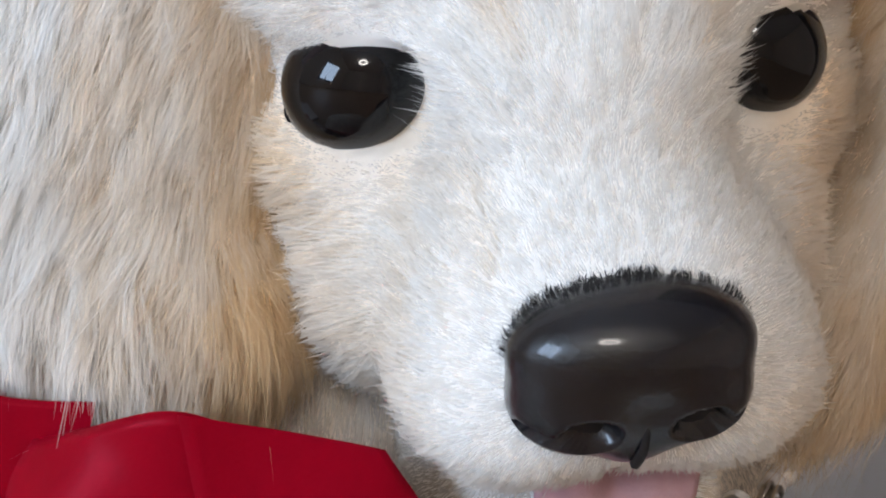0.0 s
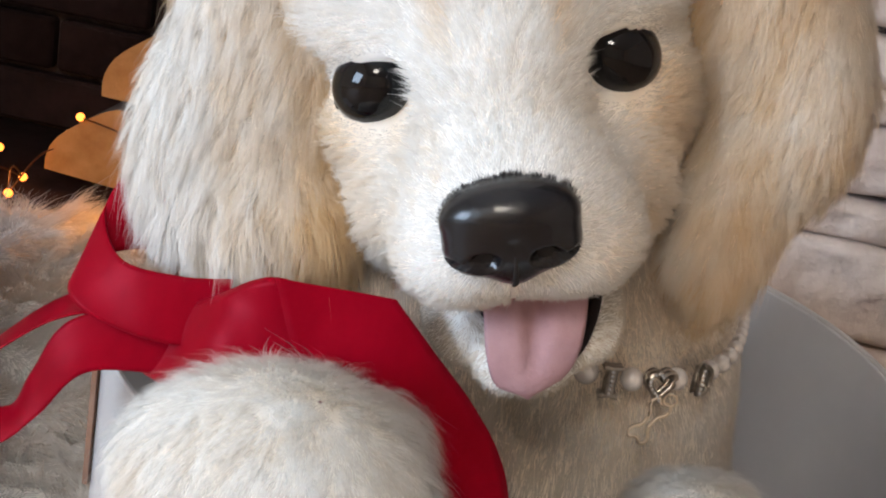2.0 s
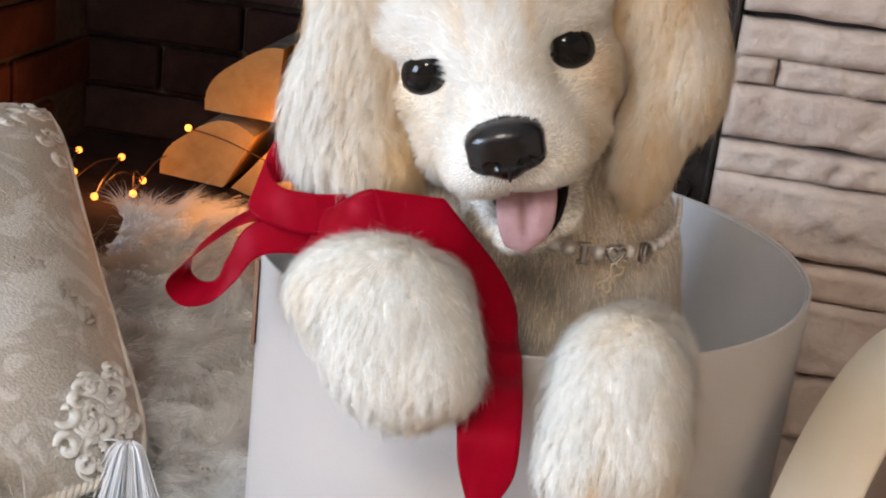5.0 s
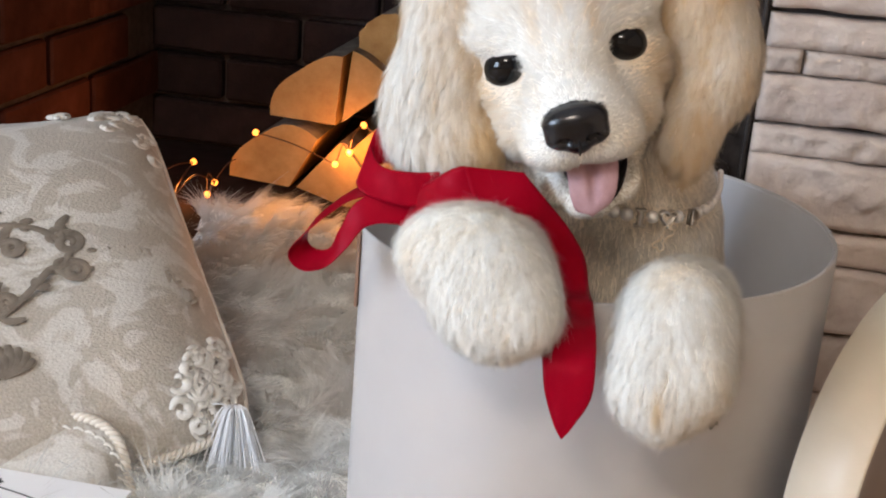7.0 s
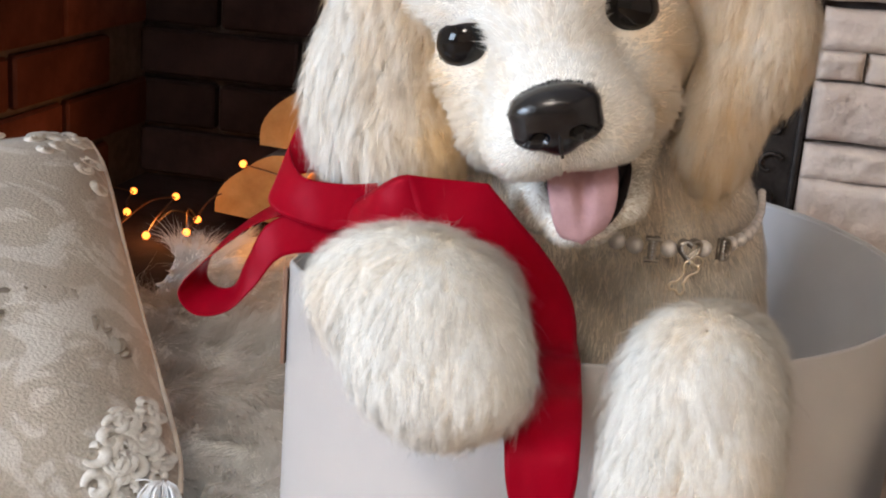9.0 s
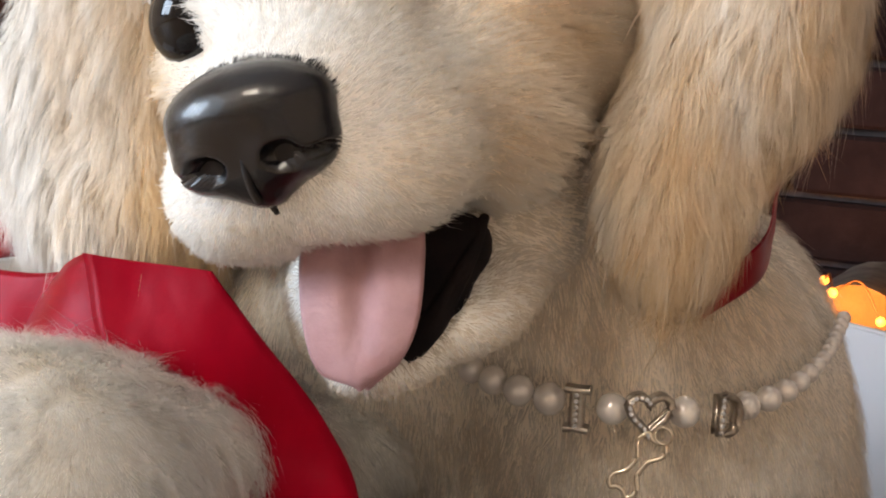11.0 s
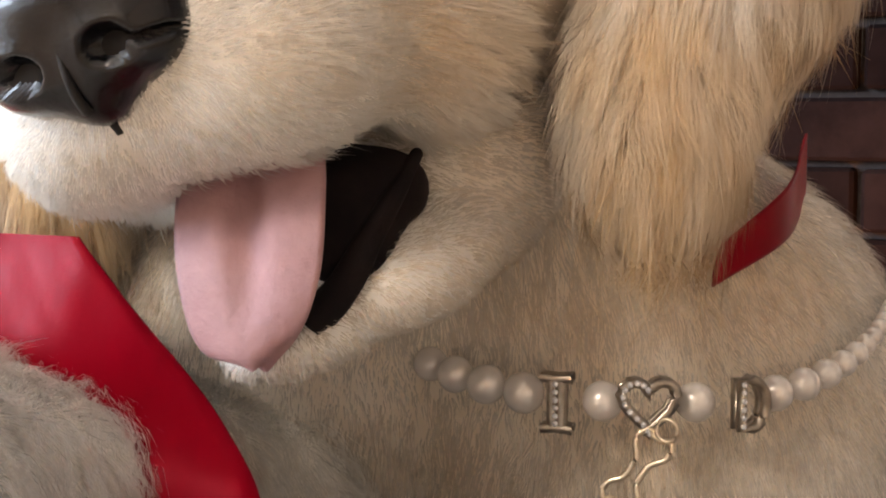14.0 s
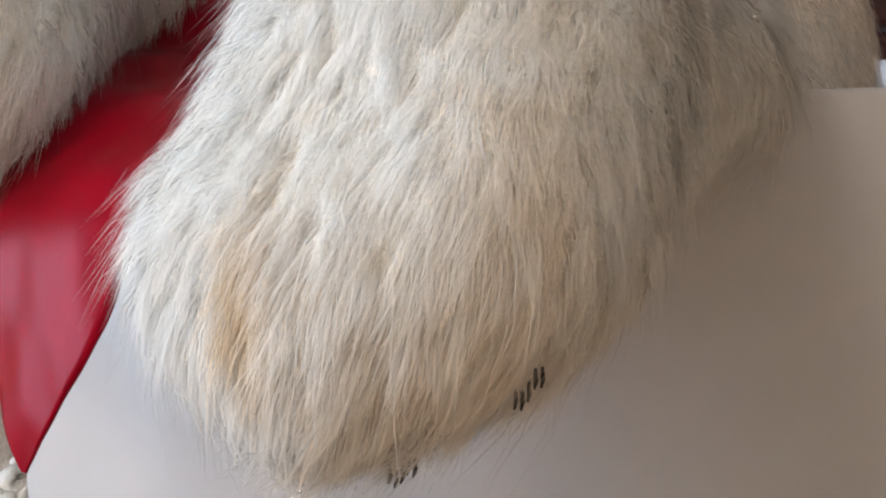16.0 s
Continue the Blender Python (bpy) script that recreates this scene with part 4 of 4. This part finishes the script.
# raised ivory embroidery in the corners
lace = [(a_, b_) for a_, b_ in zip(g.uniform(0.74, 0.975, 40), g.uniform(0.025, 0.24, 40)) if a_ - 0.8 * b_ > 0.72] + [(a_, b_) for a_, b_ in zip(g.uniform(0.02, 0.20, 40), g.uniform(0.025, 0.15, 40)) if a_ + 0.9 * b_ < 0.25]
for a_, b_ in lace:
    on_cushion("lace", spiral(a_, b_, g.uniform(0.013, 0.025), 0.8, g.uniform(0, 6.28), g.choice([-1, 1])), LACE, 0.0052, thick=0.0016)

def cord(name, pts, parent, radius=0.0042, pitch=0.016):
    """Twisted cord of two plies."""
    c = curve_pts(pts, 400)
    d = np.concatenate([[0], np.cumsum(np.linalg.norm(np.diff(c, axis=0), axis=1))])
    tan = np.gradient(c, axis=0)
    tan /= np.linalg.norm(tan, axis=1)[:, None]
    s = np.cross(tan, [0, 0, 1.0])
    s /= np.linalg.norm(s, axis=1)[:, None]
    u = np.cross(s, tan)
    for ph in (0, math.pi * 2 / 3, math.pi * 4 / 3):
        w = 2 * np.pi * d / pitch + ph
        line_ = c + radius * 0.62 * (np.cos(w)[:, None] * s + np.sin(w)[:, None] * u)
        tube_mesh(name, line_, radius * 0.6, ROPE, parent, raw=True, sides=6)


cord("cord", [cpl(0.0, t) + e3 * 0.002 for t in np.linspace(0.02, 0.98, 9)], cushion)
tube_mesh("piping", [cpl(t, 0.0) for t in np.linspace(0.02, 0.98, 12)], 0.0022, ROPE, cushion, n=80)
tuft = empty("tassel", *cpl(0.0, 0.02))
tuft.parent, tuft.matrix_parent_inverse = cushion, cushion.matrix_basis.inverted()
o = cpl(0.02, 0.03) + np.array([0, -0.006, 0.012])
for k in range(46):
    d = np.array([g.normal(0, 0.013), g.normal(-0.016, 0.010), 0.0])
    tube_mesh("thread", [o, o + d * 0.5 + np.array([0, 0, 0.004]), o + d + np.array([0, 0, -0.018]), np.array([*(o + d * 1.5)[:2], max(0.012, o[2] - 0.045 + g.normal(0, 0.004))])], 0.0008, PAPER, tuft, n=10, sides=4)

front = tagged(empty("small_cushion", -0.36, 0.31, 0.0), "beige brocade cushion corner with a twisted cord lying in front", "cushion")
arc = [(-0.423, 0.325, 0.040), (-0.400, 0.338, 0.055), (-0.366, 0.348, 0.066), (-0.330, 0.352, 0.070), (-0.302, 0.346, 0.060), (-0.286, 0.332, 0.036), (-0.276, 0.318, 0.014)]
ridge = curve_pts(arc, 40)
rows_ = np.stack([ridge + np.array([0, 0.02, 0]) * 1.0 - np.array([0, 0, 1.0]) * (ridge[:, 2:3] - 0.004), ridge + np.array([0, 0.008, -0.008]), ridge, ridge + np.array([0, -0.010, -0.004]),
                  ridge * np.array([1, 1, 0.82]) + np.array([0.004, -0.035, 0]), ridge * np.array([1, 1, 0.5]) + np.array([0.006, -0.075, 0]), ridge * np.array([1, 1, 0]) + np.array([0.008, -0.095, 0.004])], 1)
V, F = grid_mesh(rows_ + 0.0012 * wavy(rows_, 60, 2)[..., None])
mesh_of("cover", V, [F], BROCADE, front)
cord("cord", arc, front, 0.0042)
for k in range(16):
    q = ridge[3 + 2 * k] + np.array([0.001, -0.011, -0.004])
    t = np.linspace(0, 5.0, 10)
    tube_mesh("lace", [q + np.array([0.005 * math.cos(s_), -0.001, 0.004 * math.sin(s_) - 0.003]) for s_ in t], 0.0012, LACE, front, raw=True, sides=5)

book = tagged(empty("book", -0.41, 0.17, 0.0), "white printed book lying in front of the cushion", "book")
part("cover", box_bm(-0.56, -0.262, 0.05, 0.288, 0.048, 0.051, 0.0008), PAPER, book)
part("pages", box_bm(-0.555, -0.266, 0.054, 0.284, 0.006, 0.0478), CARD, book)
tube_mesh("printed_line", [(-0.40, 0.272, 0.0511), (-0.36, 0.262, 0.0511), (-0.32, 0.252, 0.0511), (-0.29, 0.235, 0.0511)], 0.0006, INK, book)
fc = bpy.data.curves.new("print", "FONT")
fc.body, fc.size, fc.extrude = "\u043b\u044c", 0.014, 0.0001
word = new("print", fc)
fc.materials.append(INK)
word.parent, word.matrix_parent_inverse = book, book.matrix_basis.inverted()
word.matrix_basis = pose(-0.372, 0.268, 0.0512, 0, 0, -12)


# ---- fireplace masonry ----
def piece(name, mesh, m, parent):
    ob = new(name, mesh)
    ob.parent, ob.matrix_parent_inverse = parent, parent.matrix_basis.inverted()
    ob.matrix_basis = m
    return ob


def block(name, sx, sy, sz, material, bevel):
    bm = box_bm(-sx / 2, sx / 2, -sy / 2, sy / 2, -sz / 2, sz / 2)
    bmesh.ops.bevel(bm, geom=bm.edges[:], offset=bevel, segments=1, affect="EDGES")
    me = bpy.data.meshes.new(name)
    bm.to_mesh(me)
    bm.free()
    me.materials.append(material)
    return me


brick_mesh = block("brick", 0.242, 0.03, 0.066, BRICK, 0.004)
red_mesh = block("brick", 0.242, 0.03, 0.066, REDBRICK, 0.004)
for row in range(12):
    z = 0.012 + 0.0375 + row * 0.0745
    for i in range(5):
        x = -0.735 + 0.125 + i * 0.25 - (0.125 if row % 2 else 0)
        if -0.86 < x - 0.0 and x < 0.30:
            piece("brick", brick_mesh, pose(x, 1.425 + random.uniform(-0.002, 0.002), z, 0, random.uniform(-0.4, 0.4), 0), back)
        y = 0.93 + i * 0.25 - (0.125 if row % 2 else 0)
        if y < 1.40:
            piece("brick", red_mesh, pose(-0.737 + random.uniform(-0.002, 0.002), y, z, 0, 0, 90), left)


# ---- stone cladding ----
clad = tagged(empty("stone_cladding", 0.3, 0.66, 0.0), "pale pinkish split stone cladding beside the fireplace", "cladding", kind="structure")


def stone(x0, x1, z0, z1, proud, seed):
    nu, nv = max(10, int((x1 - x0) / 0.0045)), max(7, int((z1 - z0) / 0.0038))
    X, Z = np.meshgrid(np.linspace(x0, x1, nu), np.linspace(z0, z1, nv), indexing="ij")
    P = np.stack([X, np.zeros_like(X), Z], -1)
    q = P + seed * 1.7
    edge = np.minimum(np.minimum(X - x0, x1 - X), np.minimum(Z - z0, z1 - Z))
    flat_ = q * np.array([0.35, 1, 1])
    ledge = 1 / (1 + np.exp(-14 * (wavy(flat_, 62, seed % 8) - 0.25 + 0.35 * wavy(q, 170, (seed + 1) % 8))))
    rough = 0.0040 * ledge + 0.0016 * wavy(flat_, 110, (seed + 2) % 8) + 0.0018 * np.abs(wavy(q, 260, (seed + 3) % 8)) + 0.0009 * wavy(q, 620, (seed + 5) % 8)
    P[..., 1] = 0.655 - proud - rough * np.clip(edge / 0.003, 0, 1) + 0.004 * (edge < 1e-6)
    P[..., 2] += 0.0009 * wavy(q * np.array([1, 0, 0.2]), 90, 2) * (edge < 1e-6)
    V, F = grid_mesh(P)
    rim = np.concatenate([np.arange(nu) * nv, (nu - 1) * nv + np.arange(1, nv), np.arange(nu - 2, -1, -1) * nv + nv - 1, np.arange(nv - 2, 0, -1)])
    B = V[rim].copy()
    B[:, 1] = 0.663
    k = len(rim)
    o = len(V)
    i = np.arange(k)
    side = np.stack([rim[i], o + i, o + (i + 1) % k, rim[(i + 1) % k]], -1)
    ob = mesh_of("stone", np.vstack([V, B]), [F, side], STONE, clad, flat=False)
    return ob


rows = [(0.0, 0.062), (0.064, 0.122), (0.1255, 0.188), (0.190, 0.2185), (0.2235, 0.285), (0.2865, 0.3125), (0.3175, 0.3590), (0.3605, 0.3812), (0.3827, 0.4125), (0.4175, 0.462), (0.4635, 0.5105), (0.515, 0.575), (0.577, 0.61), (0.614, 0.68)]
for k, (z0, z1) in enumerate(rows):
    x = 0.1735
    j = 0
    while x < 0.72:
        wdt = {7: 0.0325}.get(k, random.uniform(0.17, 0.3)) if j == 0 else random.uniform(0.16, 0.34)
        stone(x, min(x + wdt, 0.74), z0, z1, random.uniform(0.012, 0.018), k * 5 + j)
        x += wdt + 0.0022
        j += 1

# ---- iron surround ----
sur = tagged(empty("iron_surround", 0.157, 0.655, 0.0), "black cast iron fireplace surround with raised scrolls", "surround")
part("upright", box_bm(0.128, 0.1722, 0.655, 0.72, 0.0, 0.80, 0.003), IRON, sur)
part("outer_moulding", box_bm(0.1665, 0.1715, 0.647, 0.656, 0.0, 0.80, 0.002), IRON, sur)
part("inner_moulding", box_bm(0.129, 0.134, 0.647, 0.656, 0.0, 0.80, 0.002), IRON, sur)
part("lintel", box_bm(-0.86, 0.128, 0.655, 0.72, 0.756, 0.80, 0.003), IRON, sur)
part("upright", box_bm(-0.86, -0.83, 0.655, 0.72, 0.0, 0.756, 0.003), IRON, sur)
for i in range(26):
    z = 0.03 + i * 0.029
    sgn = 1 if i % 2 else -1
    t = np.linspace(0, 4.6, 16)
    pts = [(0.150 + sgn * (0.011 * (1 - q / 6.2)) * math.cos(q + 0.6), 0.653, z + 0.011 * (1 - q / 6.2) * math.sin(q + 0.6)) for q in t]
    tube_mesh("scroll", pts, np.linspace(0.0022, 0.0012, 16), IRON, sur, raw=True, sides=6)


# ---- firewood and fairy lights ----
def log(x, y, z, r, length, a0, a1, turn, name_label):
    """A split log: a wedge of a round trunk from angle a0 to a1, lying front to back."""
    th = np.radians(np.linspace(a0, a1, 14))
    full = a1 - a0 >= 350
    prof = [(r * (1 + 0.04 * math.sin(5 * q)) * math.cos(q), r * (1 + 0.04 * math.sin(5 * q)) * math.sin(q)) for q in th]
    prof = prof if full else [(0.0, 0.0)] + prof
    k = len(prof)
    f = np.array([[p[0], 0.0, p[1]] for p in prof])
    bk = f + np.array([0, length, 0])
    th_ = empty("log", x, y, z)
    th_.matrix_basis = pose(x, y, z, 0, turn, 0)
    tagged(th_, name_label, "firewood", "stacked firewood")
    m = th_.matrix_basis.copy()
    V = np.vstack([f, bk])
    V = (np.array(m.to_3x3()) @ V.T).T + np.array(m.translation)
    i = np.arange(k)
    sides = np.stack([i, (i + 1) % k, (i + 1) % k + k, i + k], -1)
    mesh_of("end_grain", V[:k], [np.arange(k)[None, ::-1]], LOGEND, th_, flat=True)
    if full:
        mesh_of("bark", V, [sides], BARK, th_)
    else:
        mesh_of("bark", V, [sides[1:-1]], BARK, th_)
        mesh_of("split_face", V, [sides[[0, -1]]], LOGEND, th_, flat=True)


log(-0.425, 1.185, 0.030, 0.088, 0.22, 62, 176, 0, "split log with pale orange end grain")
log(-0.415, 1.190, 0.030, 0.100, 0.22, -8, 58, 8, "split log with pale orange end grain")
log(-0.365, 1.200, 0.125, 0.095, 0.22, 86, 178, 0, "split log with pale orange end grain")
log(-0.355, 1.200, 0.130, 0.100, 0.22, 40, 84, 0, "split log with grey weathered end grain")
log(-0.270, 1.200, 0.060, 0.075, 0.22, 20, 170, -10, "split log with pale orange end grain")
log(-0.300, 1.230, 0.240, 0.045, 0.2, 0, 352, 0, "round log with grey bark on the stack")
log(-0.060, 1.24, 0.012, 0.105, 0.18, 20, 165, 0, "split log lit by fairy lights")
log(0.075, 1.25, 0.012, 0.100, 0.16, 15, 160, 4, "split log lit by fairy lights")
log(0.000, 1.26, 0.085, 0.085, 0.16, 10, 172, -4, "split log lit by fairy lights")

fairy = tagged(empty("fairy_lights", -0.42, 1.15, 0.03), "warm fairy lights on thin wire round the firewood", "fairy lights")
spots = [(-0.474, 1.178, 0.106), (-0.527, 1.16, 0.030), (-0.515, 1.10, 0.030), (-0.545, 1.05, 0.035), (-0.575, 1.20, 0.045), (-0.62, 1.15, 0.03), (-0.60, 1.08, 0.03), (-0.355, 1.175, 0.075), (-0.335, 1.175, 0.095), (-0.318, 1.18, 0.135),
         (-0.66, 1.25, 0.03), (-0.69, 1.12, 0.04), (-0.50, 1.26, 0.05), (-0.015, 1.20, 0.174), (0.030, 1.21, 0.150), (0.062, 1.21, 0.132), (-0.045, 1.20, 0.135), (0.10, 1.2, 0.12), (-0.20, 1.17, 0.06), (-0.03, 1.235, 0.178), (0.045, 1.24, 0.168), (0.085, 1.22, 0.145)]
bulb_mesh = bpy.data.meshes.new("bulb")
bb = bmesh.new()
bmesh.ops.create_uvsphere(bb, u_segments=12, v_segments=8, radius=0.0048)
smooth(bb).to_mesh(bulb_mesh)
bb.free()
bulb_mesh.materials.append(BULB)
for x, y, z in spots:
    piece("bulb", bulb_mesh, pose(x, y, z), fairy)
order = sorted(spots)
for a_, b_ in zip(order[:-1], order[1:]):
    mid = (np.array(a_) + np.array(b_)) / 2 + np.array([0, random.uniform(-0.02, 0.01), random.uniform(-0.004, 0.025)])
    tube_mesh("wire", [a_, mid, b_], 0.0011, CABLE, fairy, n=14, sides=5)
for name, eye, watts in (("fairy_glow", (-0.335, 1.165, 0.10), 0.55), ("fairy_glow", (-0.55, 1.11, 0.05), 0.22), ("fairy_glow", (0.02, 1.17, 0.17), 1.3)):
    data = bpy.data.lights.new(name, "POINT")
    data.energy, data.color, data.shadow_soft_size = watts, (1.0, 0.36, 0.07), 0.02
    new(name, data).location = eye

# ---- sheepskin rug ----
nx, ny = 110, 140
X, Y = np.meshgrid(np.linspace(-0.66, 0.10, nx), np.linspace(0.12, 1.15, ny), indexing="ij")
edge = np.minimum(np.minimum(X + 0.66, 0.10 - X), np.minimum(Y - 0.12, 1.15 - Y))
G = np.stack([X + 0.02 * wavy(np.stack([X, Y, X * 0], -1), 14, 1), Y + 0.03 * wavy(np.stack([X, Y, X * 0], -1), 11, 2), 0.004 + 0.018 * np.clip(edge / 0.08, 0, 1) + 0.008 * wavy(np.stack([X, Y, X * 0], -1), 18, 3) + 0.006 * wavy(np.stack([X, Y, X * 0], -1), 70, 4)], -1)
G[..., 2] = np.maximum(G[..., 2], np.where(Y > 0.76, 0.014, 0.004))
RV, RF = grid_mesh(G)


def hide(p):
    """The uneven outline of the skin."""
    w = 0.02 * wavy(p * np.array([1, 1, 0]), 30, 5)
    return ((p[:, 0] > -0.475 + w) | (p[:, 1] < 0.80)) & (p[:, 1] < 1.14 + w - np.clip(p[:, 0] + 0.38, 0, 1) * 0.9)


RF = RF[hide(RV[RF].mean(1))]
RN = np.cross(np.gradient(G, axis=0), np.gradient(G, axis=1)).reshape(-1, 3)
RN /= np.linalg.norm(RN, axis=1)[:, None]
RN *= np.sign(RN[:, 2:3])
tan_rug = lambda p, n: np.clip(0.06 + 0.12 * wavy(p, 16, 6), 0, 0.4)


def lie_rug(p, n):
    return np.stack([0.6 + 1.3 * wavy(p, 28, 1), -0.6 + 1.3 * wavy(p, 32, 2), 0 * p[:, 0]], -1)


rug = furry("sheepskin_rug", [(RV, RF, RN, None)], [strands(RV, RF, RN, 130000, lie_rug, lambda p, n: np.full(len(p), 0.038), tan_rug, 0.0009, 0.45, 1.0, seed=41, tuft=0.015, pull=0.35,
            keep=lambda p, n: (p[:, 0] < -0.05) & ((p[:, 0] < -0.10) | (p[:, 1] > 0.3)))], RUGFUR, None, tan_rug)
tagged(rug, "fluffy white sheepskin rug spread on the floor", "rug")

# ---- ring lamp on the ceiling ----
LX, LY = -0.4, -2.5
lamp = tagged(empty("ceiling_lamp", LX, LY, 2.5), "round white ring ceiling lamp giving warm light", "ceiling lamp")
t = np.linspace(0, 2 * np.pi, 48, endpoint=False)
tube_mesh("diffuser", [(LX + 0.30 * math.cos(q), LY + 0.30 * math.sin(q), 2.42) for q in t], 0.045, SHADE, lamp, raw=True, closed=True, sides=12)
part("ceiling_rose", box_bm(LX - 0.06, LX + 0.06, LY - 0.06, LY + 0.06, 2.47, 2.5, 0.006), WHITEPAINT, lamp)
for q in (0, math.pi / 2, math.pi, -math.pi / 2):
    tube_mesh("bracket", [(LX, LY, 2.475), (LX + 0.13 * math.cos(q), LY + 0.13 * math.sin(q), 2.465), (LX + 0.29 * math.cos(q), LY + 0.29 * math.sin(q), 2.44)], 0.006, WHITEPAINT, lamp)
